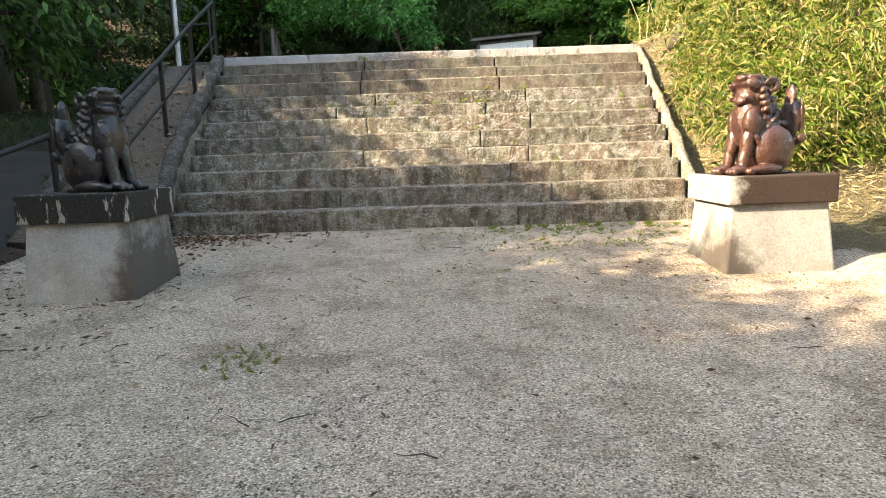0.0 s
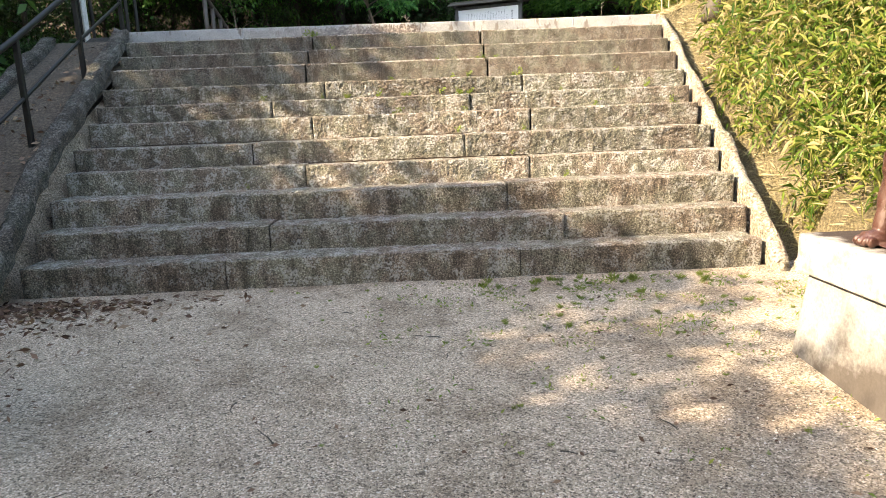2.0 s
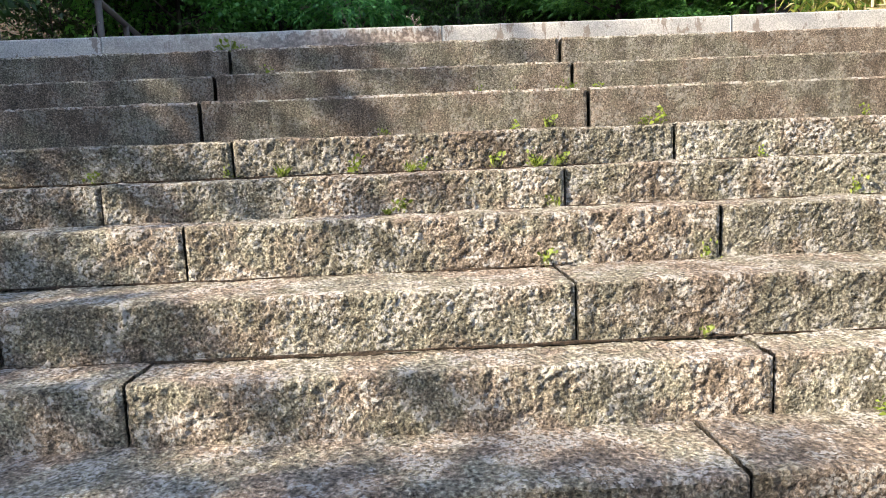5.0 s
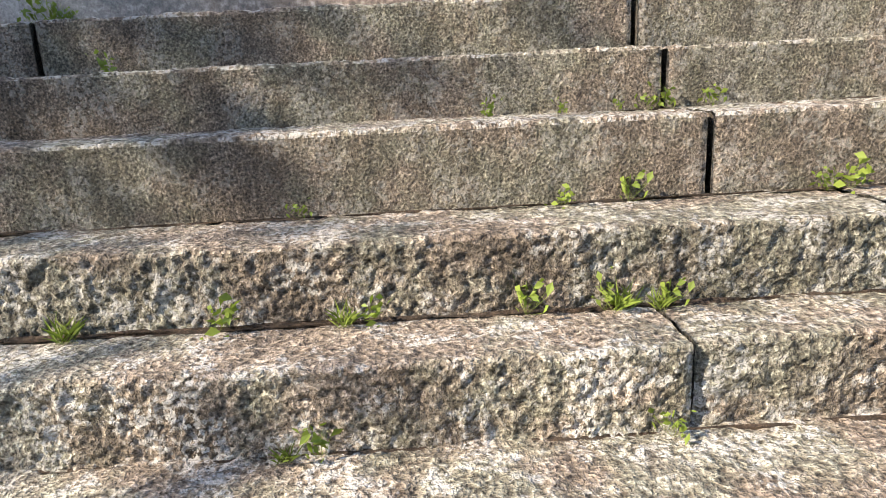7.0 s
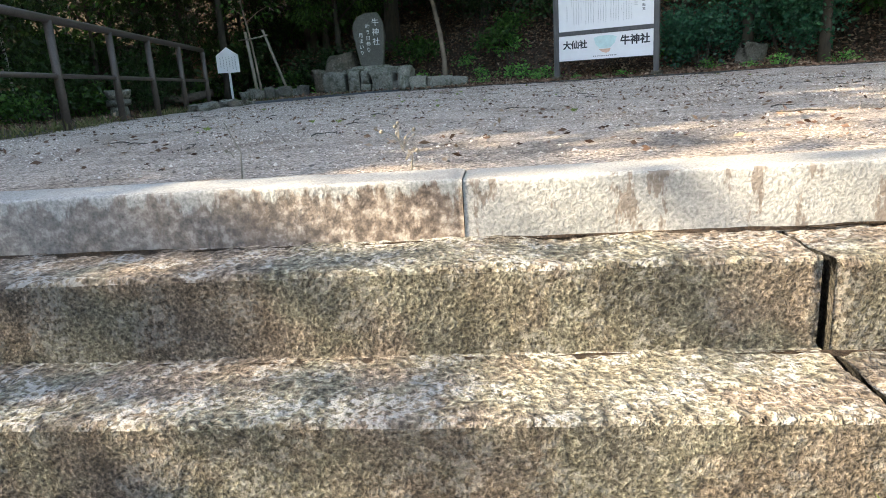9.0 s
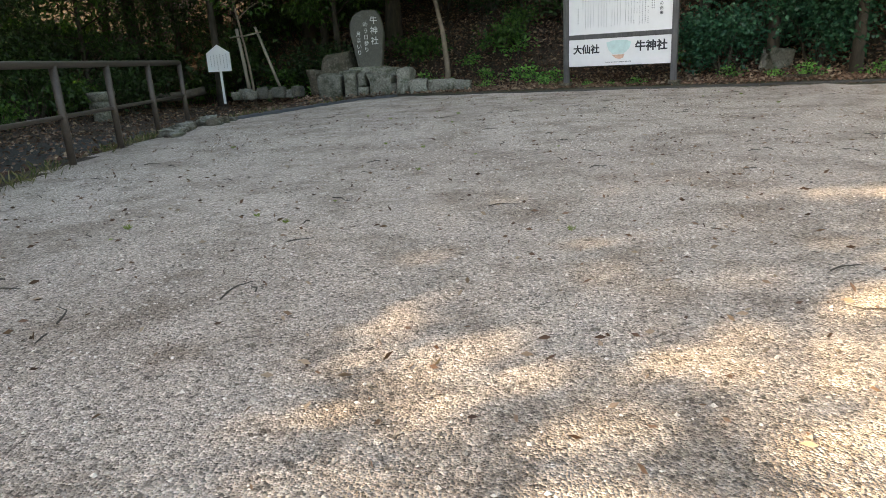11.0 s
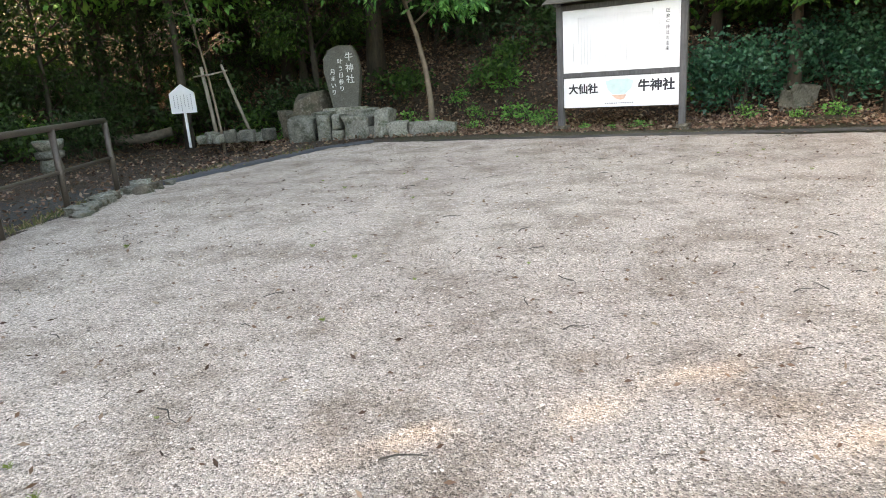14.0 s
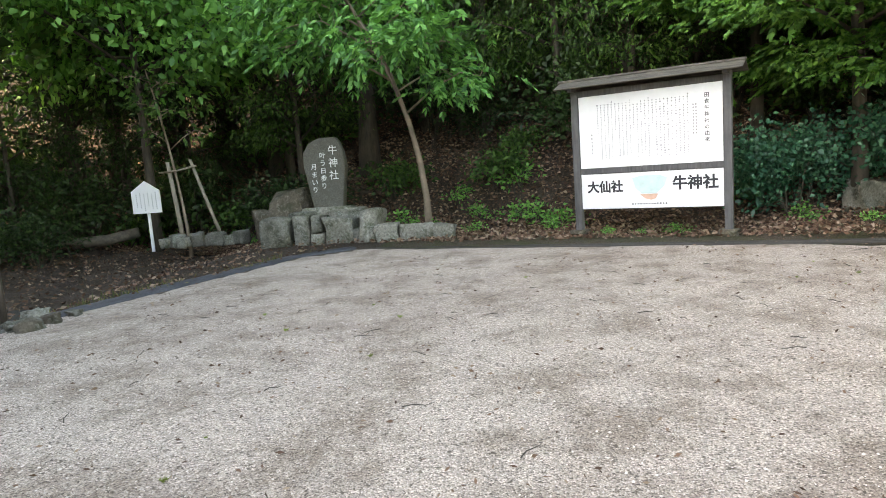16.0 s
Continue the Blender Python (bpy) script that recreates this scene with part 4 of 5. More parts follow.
def plaque():
    p = thing("notice_plaque", pose(-5.72, 21.25, 2.42, 0, 0, 8), "small white house-shaped notice board on a thin white stake", "sign")
    b = bmesh.new()
    outline = [(-0.26, 0.66), (0.26, 0.66), (0.26, 1.06), (0.0, 1.24), (-0.26, 1.06)]
    f = b.faces.new([b.verts.new((x, -0.012, z)) for x, z in outline])
    ext = bmesh.ops.extrude_face_region(b, geom=[f])
    bmesh.ops.translate(b, vec=(0, 0.024, 0), verts=[v for v in ext["geom"] if isinstance(v, bmesh.types.BMVert)])
    bmesh.ops.recalc_face_normals(b, faces=b.faces)
    panel = part("panel", b, WHITE_PANEL, p)
    part("stake", box((0.05, 0.035, 1.0), (0, 0.03, 0.45), 0.004), WHITE_PANEL, p)
    verts, faces = [], []
    for c in range(6):
        for r in range(9 - (c % 3)):
            x, z, k = 0.18 - c * 0.07, 1.02 - r * 0.036 - 0.02 * (c % 2), len(verts)
            verts += [(x - 0.008, -0.0135, z - 0.008), (x + 0.008, -0.0135, z - 0.008), (x + 0.008, -0.0135, z + 0.008), (x - 0.008, -0.0135, z + 0.008)]
            faces.append((k, k + 1, k + 2, k + 3))
    tagged(mesh_object("print", verts, faces, GREY_INK, panel, "columns of small print"), kind="stuff")


plaque()


def tree_stakes():
    s = thing("tree_stakes", pose(-5.13, 21.2, 2.4), "grey weathered wooden stakes with a cross bar propping a young tree", "tree support")
    part("stake", tube([(0.07, 0, 0), (0.02, 0, 0.7), (-0.06, 0, 1.56)], [0.042, 0.04, 0.036], 10), PALE_WOOD, s, "", True)
    part("stake", tube([(0.82, 0.02, 0.1), (0.58, 0.02, 0.85), (0.36, 0.02, 1.58)], [0.034, 0.032, 0.028], 10), PALE_WOOD, s, "", True)
    part("cross_bar", tube([(-0.22, -0.04, 1.38), (0.12, -0.04, 1.4), (0.5, -0.04, 1.46)], 0.017, 8), PALE_WOOD, s, "", True)


tree_stakes()


def terrace_rail():
    r = thing("terrace_handrail", pose(0, 0, 0), "brown steel handrail with one lower bar at the terrace edge", "handrail")
    posts = [(-2.68, 9.87), (-2.9, 10.98), (-3.12, 12.18), (-3.34, 13.3), (-3.57, 14.5), (-3.8, 15.73)]
    for x, y in posts:
        z = land(x, y)
        part("post", tube([(x, y, z - 0.1), (x, y, 3.24)], 0.035, 10), BROWN_METAL, r, "", True)
    part("top_rail", tube([(x, y, 3.25) for x, y in posts], 0.033, 10), BROWN_METAL, r, "", True)
    part("lower_rail", tube([(x, y, 2.8) for x, y in posts], 0.02, 8), BROWN_METAL, r, "", True)


terrace_rail()

edging = slab_path([(-3.5, 15.7, 2.36), (-3.05, 17.0, 2.37), (-2.62, 18.0, 2.38), (-2.2, 19.1, 2.38), (-1.5, 19.72, 2.39)], 0.24, 0.07, None, "plastic_edging", RUBBER, 0.01, 4, 40)
tagged(edging, "black flexible edging strip between gravel and bare soil", "edging")
drain = thing("drain_channel", pose(0, 0, 0), "dark narrow drainage edge between gravel and the wooded bank", "drain")
for k, off in enumerate((0.0, 0.14)):
    o = slab_path([(-1.5, 19.72 + off, 2.4), (0.2, 19.16 + off, 2.41), (5.0, 17.95 + off, 2.41), (9.0, 16.9 + off, 2.41)], 0.045, 0.022, drain, "edge_strip", DRAIN, 0.006, 7 + k, 60)


def lantern_stones():
    x, y = -7.5, 19.4
    s = thing("stacked_stone_basin", pose(x, y, land(x, y)), "stack of round weathered stones like a ruined lantern", "stone lantern")
    for k, rows in enumerate((((0.0, 0.17), (0.05, 0.2), (0.22, 0.18), (0.27, 0.16)), ((0.26, 0.2), (0.29, 0.25), (0.38, 0.25), (0.41, 0.2)), ((0.4, 0.18), (0.44, 0.23), (0.56, 0.27), (0.6, 0.26), (0.59, 0.2)))):
        b = tube([(0.012 * k, 0, z) for z, r in rows], [r for z, r in rows], 16)
        for v in b.verts:
            v.co += noise.noise_vector(v.co * 7) * 0.014
        part("drum", b, ROCK, s, "", True)


lantern_stones()
log = part("fallen_log", tube([(-7.75, 21.8, 2.55), (-7.2, 22.1, 2.56), (-6.7, 22.4, 2.66)], [0.11, 0.11, 0.1], 10), LOG_WOOD, None, "", True)
tagged(log, "pale bare fallen log on the forest floor", "log")


def steel_frame():
    s = thing("steel_frame", pose(-4.15, 9.6, land(-4.15, 9.6)), "tall thin steel frame with crossbars and a white tube", "steel frame")
    for x, y in ((-0.33, 0), (0.36, 0), (0.3, 0.5), (-0.4, 0.5)):
        part("upright", tube([(x, y, 0), (x, y, 3.4)], 0.028, 8), BLACK_METAL, s)
    part("white_tube", tube([(-0.25, -0.05, 0), (-0.25, -0.05, 3.4)], 0.045, 8), WHITE_METAL, s, "galvanised white tube")
    for z in (1.0, 1.75, 2.5, 3.3):
        part("crossbar", tube([(-0.33, 0, z), (0.36, 0, z)], 0.02, 8), BLACK_METAL, s)


steel_frame()


# ---- plants ----
def tree_meshes(seed, height, spread, leaves, leaf, mat, bark, crown_from=0.3, lean=(0, 0), limbs=16, girth=0.11, clump=0.4, style="broad", droop=0.3):
    r, rs = random.Random(seed), np.random.default_rng(seed)
    wood_bm = bmesh.new()
    pts = []
    for i in range(8):
        t = i / 7
        pts.append(Vector((lean[0] * t * t + 0.05 * height * 0.2 * math.sin(seed + 3.1 * t), lean[1] * t * t + 0.05 * height * 0.2 * math.cos(seed * 2 + 2.7 * t), height * t - 0.15 * (i == 0))))
    tube(pts, [girth * (1.25 if i == 0 else 1) * (1 - 0.85 * i / 7) + 0.008 for i in range(8)], 9, wood_bm)
    centres = []
    for k in range(limbs):
        t = crown_from + (0.98 - crown_from) * (k + r.random()) / limbs
        f = t * 7
        i = min(int(f), 6)
        p = pts[i].lerp(pts[i + 1], f - i)
        a = k * 2.4 + r.uniform(-0.5, 0.5)
        reach = spread * r.uniform(0.65, 1.1) * (1.0 - 0.55 * max(0, (t - 0.55) / 0.45)) * (0.75 + 0.25 * min(1, (t - crown_from) * 4))
        rise = r.uniform(0.1, 0.6) * reach
        d = Vector((math.cos(a), math.sin(a), 0))
        path = [p, p + d * reach * 0.4 + Vector((0, 0, rise * 0.55)), p + d * reach * 0.75 + Vector((0, 0, rise * 0.85)), p + d * reach + Vector((0, 0, rise * (0.9 - droop)))]
        tube(path, [girth * 0.32 * (1 - t * 0.5) + 0.006, girth * 0.2 + 0.004, 0.011, 0.005], 6, wood_bm)
        for q in range(7):
            u = 0.35 + 0.65 * (q + r.random()) / 7
            g = u * 3
            j = min(int(g), 2)
            c = path[j].lerp(path[j + 1], g - j)
            e = c + Vector((r.gauss(0, 0.3), r.gauss(0, 0.3), r.gauss(0.02, 0.22))) * reach * 0.5
            tube([c, (c + e) / 2 + Vector((0, 0, 0.03)), e], [0.009, 0.006, 0.003], 4, wood_bm, False)
            centres += [c, e, e, (c + e) / 2]
    cs = np.array([tuple(c) for c in centres])
    pick = cs[rs.integers(0, len(cs), leaves)]
    places = pick + rs.normal(size=(leaves, 3)) * np.array([clump, clump, clump * 0.6])
    out = places - np.array([0, 0, height * 0.5])
    out[:, 2] *= 0.2
    along = unit(out) * 0.7 + rs.normal(size=(leaves, 3)) * 0.7 - np.array([0, 0, droop])
    if style == "broad":
        L = leaf[0] * rs.uniform(0.7, 1.25, leaves)
        v, f = blades(places, along, L, L * leaf[1], 0.25, rs)
    else:
        pairs, bow = (5, 0.4) if style == "pinnate" else (5, 0.15)
        along = unit(along)
        along = along if style == "pinnate" else unit(along * np.array([1, 1, 0.35]))
        side = unit(np.cross(along, np.array([0, 0, 1.0]) + rs.normal(size=(leaves, 3)) * 0.25))
        reach = leaf[0] * rs.uniform(0.75, 1.2, leaves)[:, None]
        P, D, LL = [], [], []
        for i in range(pairs):
            t = (i + 0.7) / pairs
            at = places + along * reach * t - np.array([0, 0, 1.0]) * reach * bow * t * t
            for s in (-1, 1):
                P.append(at)
                D.append(side * s * 0.8 + along * (0.75 if style == "pinnate" else 1.1) - np.array([0, 0, 0.3]))
                LL.append(leaf[0] * leaf[2] * (1.1 - 0.5 * abs(t - 0.45)) * rs.uniform(0.85, 1.15, leaves))
        P.append(places + along * reach - np.array([0, 0, 1.0]) * reach * bow)
        D.append(along - np.array([0, 0, 0.5]))
        LL.append(np.full(leaves, leaf[0] * leaf[2]))
        LL = np.concatenate(LL)
        v, f = blades(np.concatenate(P), np.concatenate(D), LL, LL * leaf[1], 0.15, rs)
    return wood_bm, v, f


def tree(name, m, label, category, group, mat, bark, **kw):
    wood_bm, v, f = tree_meshes(mat=mat, bark=bark, **kw)
    t = thing(name, m, label, category, group)
    part("trunk", wood_bm, bark, t, "", True)
    mesh_object("crown", v, f, mat, t)
    return t


def on_land(x, y, turn=0.0, scale=1.0, sink=0.05):
    return Matrix.LocRotScale((x, y, land(x, y) - sink), Euler((0, 0, radians(turn))), (scale, scale, scale))


def place_copy(ob, m):
    c = copy_thing(ob, m)
    c.matrix_basis = m
    return c


FOREST = "woodland trees on the bank"
wood_trees = [
    tree("forest_tree", on_land(-4.6, 25.0), "tall dark evergreen tree in deep woodland shade", "tree", FOREST, LEAF_DARK, BARK, seed=11, height=9.5, spread=2.7, leaves=6500, leaf=(0.17, 0.45), crown_from=0.16, limbs=20, girth=0.16),
    tree("forest_tree", on_land(-2.1, 23.6), "brown-barked broadleaf tree behind the monument", "tree", FOREST, LEAF_MID, BARK, seed=12, height=8.5, spread=2.9, leaves=6500, leaf=(0.15, 0.5), crown_from=0.26, limbs=18, girth=0.2),
    tree("forest_tree", on_land(1.4, 24.4), "dense young evergreen tree above the notice board", "tree", FOREST, LEAF_DARK, BARK, seed=13, height=6.5, spread=2.5, leaves=6500, leaf=(0.14, 0.5), crown_from=0.12, limbs=20, girth=0.1),
    tree("forest_tree", on_land(5.2, 23.4), "leafy dark green tree on the slope", "tree", FOREST, LEAF_MID, BARK, seed=14, height=7.5, spread=2.8, leaves=6500, leaf=(0.15, 0.5), crown_from=0.14, limbs=20, girth=0.13),
]
fr = random.Random(21)
spots = [(-7.4, 25.2), (-9.6, 24.6), (-12.2, 27.5), (-6.1, 28.4), (-2.9, 27.6), (0.6, 28.0), (3.4, 26.8), (7.9, 25.4), (10.6, 23.5), (13.2, 25.8), (-15.0, 23.0), (-17.0, 28.0), (-13.6, 19.0), (-0.6, 25.6), (6.6, 28.5),
         (-10.0, 31.5), (-4.8, 32.5), (1.8, 32.0), (8.0, 32.0), (13.0, 31.0), (-18.0, 35.0), (-20, 20), (12.5, 19.5), (15.5, 21.5), (-8.6, 28.0), (3.0, 23.6), (9.3, 21.6), (-16.5, 15.5), (-19, 10.5), (-14.0, 32.0), (18, 27), (11.0, 14.0), (13.5, 9.5)]
for k, (x, y) in enumerate(spots):
    place_copy(wood_trees[k % 4], on_land(x, y, fr.uniform(0, 360), fr.uniform(0.85, 1.3)))

# lane-side trees added, mostly unseen, to shade forecourt, stairs and terrace
lane = tree("lane_tree", on_land(-8.4, -9.0, 0, 0.8), "dense leafy tree added to cast shade", "tree", "trees along the lane", LEAF_MID, BARK, seed=15, height=9.0, spread=3.2, leaves=9000, leaf=(0.22, 0.55), crown_from=0.16, limbs=24, girth=0.16)
for k, (x, y, s) in enumerate([(-8.2, -6.2, 0.98), (-8.0, -4.2, 0.75), (-8.3, -2.2, 0.73), (-8.1, -0.3, 0.8), (-8.7, 1.6, 0.66), (-9.2, 4.8, 0.85), (-10.0, -5.6, 1.0), (-10.2, -2.9, 0.84), (-10.0, -0.6, 0.86), (-8.8, -8.4, 0.95), (-5.7, -1.8, 0.58), (-6.4, 1.0, 0.52), (-9.0, -11.0, 1.0), (-4.5, -12.0, 1.0), (-3.0, -15.0, 1.2), (1.4, -13.0, 1.1), (6.6, -12.2, 1.1), (11.5, -8.0, 1.1), (1.0, -17.0, 1.4), (7.5, -16.0, 1.4), (14.5, 0.5, 1.0), (-12.9, 4.4, 1.1), (-13.2, 7.0, 1.6), (-13.6, 9.6, 1.7), (-13.2, 12.0, 1.75), (-14.2, 14.6, 1.75), (-12.4, -1.2, 0.95), (-12.6, -4.4, 0.95), (-12.2, -8.0, 1.0), (-12.8, 1.6, 0.9), (-6.6, -11.5, 0.9), (-1.5, -13.5, 1.0), (4.0, -14.5, 1.1), (9.5, -11.0, 1.0), (13.0, -4.0, 0.9), (-16.5, 18.0, 1.7), (-17.5, 11.0, 1.8)]):
    place_copy(lane, on_land(x, y, fr.uniform(0, 360), s))
for k, (x, y, s) in enumerate([(-9.6, 6.4, 1.32), (-10.0, 8.4, 1.42), (-12.0, 7.4, 1.3), (-9.4, 10.6, 1.3), (-9.9, 12.8, 1.45), (-10.2, 15.0, 1.4), (-11.4, 11.6, 1.4), (-11.8, 14.0, 1.5)]):
    place_copy(wood_trees[(1, 1, 3, 0, 1, 0, 3, 1)[k]], on_land(x, y, fr.uniform(0, 360), s))
for k, (x, y, s) in enumerate([(-4.0, 24.2, 0.6), (-6.6, 24.6, 0.7), (-8.4, 24.6, 0.7), (-10.4, 23.4, 0.75), (-11.6, 20.9, 0.7), (-0.2, 24.0, 0.6), (2.4, 23.4, 0.6), (4.2, 23.0, 0.55), (6.8, 22.4, 0.7), (8.6, 21.8, 0.7), (-9.9, 26.6, 0.9), (-13.6, 22.0, 0.9), (-12.0, 17.6, 0.7), (-12.2, 14.4, 0.7), (-3.2, 26.0, 0.8), (5.0, 25.6, 0.8), (-15.2, 17.4, 0.9), (-11.0, 10.5, 0.7)]):
    place_copy(wood_trees[2 if k % 2 else 0], on_land(x, y, fr.uniform(0, 360), s))

# tall canopy added over the lane and the wooded hill to cut skylight
for k, (x, y, s) in enumerate([(-8.2, 9.2, 0.9), (-6.6, 26.5, 1.7), (-2.0, 27.5, 1.8), (2.6, 27.0, 1.7), (7.2, 26.0, 1.7), (11.0, 25.0, 1.7), (0.2, 31.0, 1.9), (-5.0, 31.5, 1.9), (5.4, 31.0, 1.9)]):
    place_copy(lane, on_land(x, y, fr.uniform(0, 360), s))

slim = tree("slender_tree", on_land(-0.56, 21.2, 0, 1, 0.02), "slender leaning tree with fresh green feathery leaves", "tree", "", LEAF_BRIGHT, SLIM_BARK, seed=31, height=4.3, spread=2.3, leaves=900, leaf=(0.31, 0.46, 0.42), crown_from=0.47, lean=(-1.3, -0.4), limbs=19, girth=0.056, clump=0.2, style="pinnate", droop=0.2)
tree("maple_tree", on_land(-6.2, 22.1, 40), "broad maple spreading fresh green foliage over the soil", "tree", "", LEAF_MAPLE, BARK, seed=32, height=6.4, spread=3.9, leaves=17000, leaf=(0.15, 0.75), crown_from=0.44, limbs=24, girth=0.1, clump=0.4)
cypress = tree("cypress_tree", on_land(5.7, 20.4, 10), "cypress with flat drooping yellow-green sprays", "tree", "", LEAF_CYPRESS, BARK, seed=33, height=7.5, spread=2.7, leaves=6500, leaf=(0.28, 0.56, 0.36), crown_from=0.22, limbs=34, girth=0.1, clump=0.17, style="spray", droop=0.1)
place_copy(cypress, on_land(7.6, 20.9, 140, 1.1))
place_copy(cypress, on_land(7.0, 19.5, 250, 0.95))
place_copy(cypress, on_land(8.6, 18.8, 80, 1.0))
place_copy(cypress, on_land(6.3, 21.2, 200, 1.0))
place_copy(cypress, on_land(4.9, 21.9, 300, 0.95))
for x, y, turn, s in [(1.7, 23.2, 20, 0.72), (3.1, 22.9, 160, 0.62), (0.4, 23.9, 250, 0.7), (-3.6, 23.4, 80, 0.62)]:
    place_copy(wood_trees[3], on_land(x, y, turn, s))
tree("staked_sapling", on_land(-5.0, 21.25, 0, 1, 0.02), "thin staked sapling with a sparse crown", "tree", "", LEAF_MID, SLIM_BARK, seed=34, height=3.4, spread=0.9, leaves=350, leaf=(0.12, 0.5), crown_from=0.55, lean=(-0.4, 0), limbs=8, girth=0.025, clump=0.15)
pole = part("leaning_trunk", tube([(-8.55, 12.0, 1.4), (-8.62, 12.0, 3.0), (-8.75, 12.0, 5.4)], [0.11, 0.1, 0.09], 10), LOG_WOOD, None, "", True)
tagged(pole, "pale bare leaning trunk beside the lane", "tree trunk")


def shrub(m, label, mat, seed, radius, height, leaves, leaf, group):
    rs, r = np.random.default_rng(seed), random.Random(seed)
    b = bmesh.new()
    ends = []
    for k in range(14):
        a, t = r.uniform(0, 6.28), r.uniform(0.3, 1)
        e = Vector((math.cos(a) * radius * t, math.sin(a) * radius * t, height * r.uniform(0.45, 1.0)))
        tube([(0.05 * math.cos(a), 0.05 * math.sin(a), -0.1), e * 0.5 + Vector((0, 0, height * 0.15)), e], [0.014, 0.009, 0.004], 5, b, False)
        ends += [e, e * 0.7 + Vector((0, 0, height * 0.12)), e * 0.85]
    c = np.array([tuple(e) for e in ends])[rs.integers(0, len(ends), leaves)]
    p = c + rs.normal(size=(leaves, 3)) * np.array([radius * 0.24, radius * 0.24, height * 0.17])
    p[:, 2] = np.maximum(p[:, 2], 0.02)
    along = unit(p) * 0.8 + rs.normal(size=(leaves, 3)) * 0.7
    L = leaf[0] * rs.uniform(0.7, 1.3, leaves)
    v, f = blades(p, along, L, L * leaf[1], 0.25, rs)
    s = thing("shrub", m, label, "shrub", group)
    part("stem", b, BARK, s)
    mesh_object("foliage", v, f, mat, s)
    return s


UNDER = "undergrowth on the bank"
shrubs = [
    shrub(on_land(-3.7, 22.6), "dark evergreen undergrowth shrub in shade", LEAF_DARK, 41, 0.8, 1.1, 1500, (0.11, 0.45), UNDER),
    shrub(on_land(0.6, 22.4), "low green shrub among fallen leaves", LEAF_MID, 42, 0.6, 0.6, 900, (0.1, 0.55), UNDER),
]
for k, (x, y, s) in enumerate([(-2.9, 22.2, 0.9), (-1.5, 22.8, 1.1), (0.2, 23.6, 1.0), (1.1, 22.9, 0.8), (2.2, 22.6, 1.3), (3.3, 21.9, 1.2), (4.6, 22.6, 1.3), (-4.6, 23.2, 1.3), (-6.0, 23.4, 1.5), (-7.2, 23.8, 1.3), (-8.6, 23.2, 1.4), (-9.6, 21.4, 1.3), (-9.2, 19.6, 1.2), (-8.6, 17.9, 1.0), (-7.8, 21.0, 0.9), (-11.0, 22.5, 1.5), (-12.4, 24.0, 1.5), (5.9, 21.9, 1.3), (7.2, 21.0, 1.4), (8.4, 20.4, 1.4), (6.4, 23.6, 1.6), (2.0, 24.6, 1.7), (-0.9, 24.4, 1.6), (-3.4, 24.6, 1.7), (3.9, 24.6, 1.7), (-5.6, 25.6, 1.8), (8.2, 23.0, 1.8), (9.8, 20.0, 1.5), (-10.2, 18.2, 1.2), (-11.4, 16.2, 1.4), (-11.0, 13.6, 1.3), (-7.0, 11.5, 0.9), (-7.2, 13.8, 0.9), (-13.6, 23.4, 2.4), (-15.2, 25.4, 2.6), (-12.6, 26.0, 2.4), (-14.6, 21.0, 2.2), (-11.8, 19.4, 1.8)]):
    place_copy(shrubs[k % 2], on_land(x, y, k * 77, s))
seedling = shrub(on_land(1.0, 21.5), "small fresh green seedling shrub among brown leaves", LEAF_MAPLE, 44, 0.32, 0.3, 170, (0.075, 0.55), "green seedlings on the slope")
for k, (x, y, s) in enumerate([(1.3, 21.3, 1.2), (0.3, 21.8, 0.9), (1.7, 21.0, 1.0), (0.9, 22.2, 1.3), (-0.2, 22.3, 1.0), (4.3, 20.9, 0.9), (5.0, 20.0, 0.8), (6.1, 19.3, 0.9), (-3.0, 22.0, 1.2), (-3.9, 22.0, 1.1), (2.2, 19.75, 0.45), (3.1, 19.4, 0.55), (2.7, 19.5, 0.4), (1.5, 20.6, 0.7), (7.0, 18.9, 0.8), (0.2, 21.0, 0.6), (-0.5, 20.95, 0.75), (-0.75, 20.9, 0.6), (-1.1, 22.0, 1.0), (5.6, 19.5, 0.6)]):
    place_copy(seedling, on_land(x, y, k * 61, s))
ivy = shrub(on_land(4.9, 20.35), "glossy blue-green evergreen bush beside a pale rock", LEAF_IVY, 43, 0.75, 1.15, 5200, (0.08, 0.7), "")
place_copy(ivy, on_land(6.5, 20.2, 120, 1.1))
rock(5.85, 20.3, land(5.85, 20.3) - 0.05, (0.42, 0.35, 0.42), 91, "pale lichened rock on the wooded bank", "boulders", 20, None, 0.34)


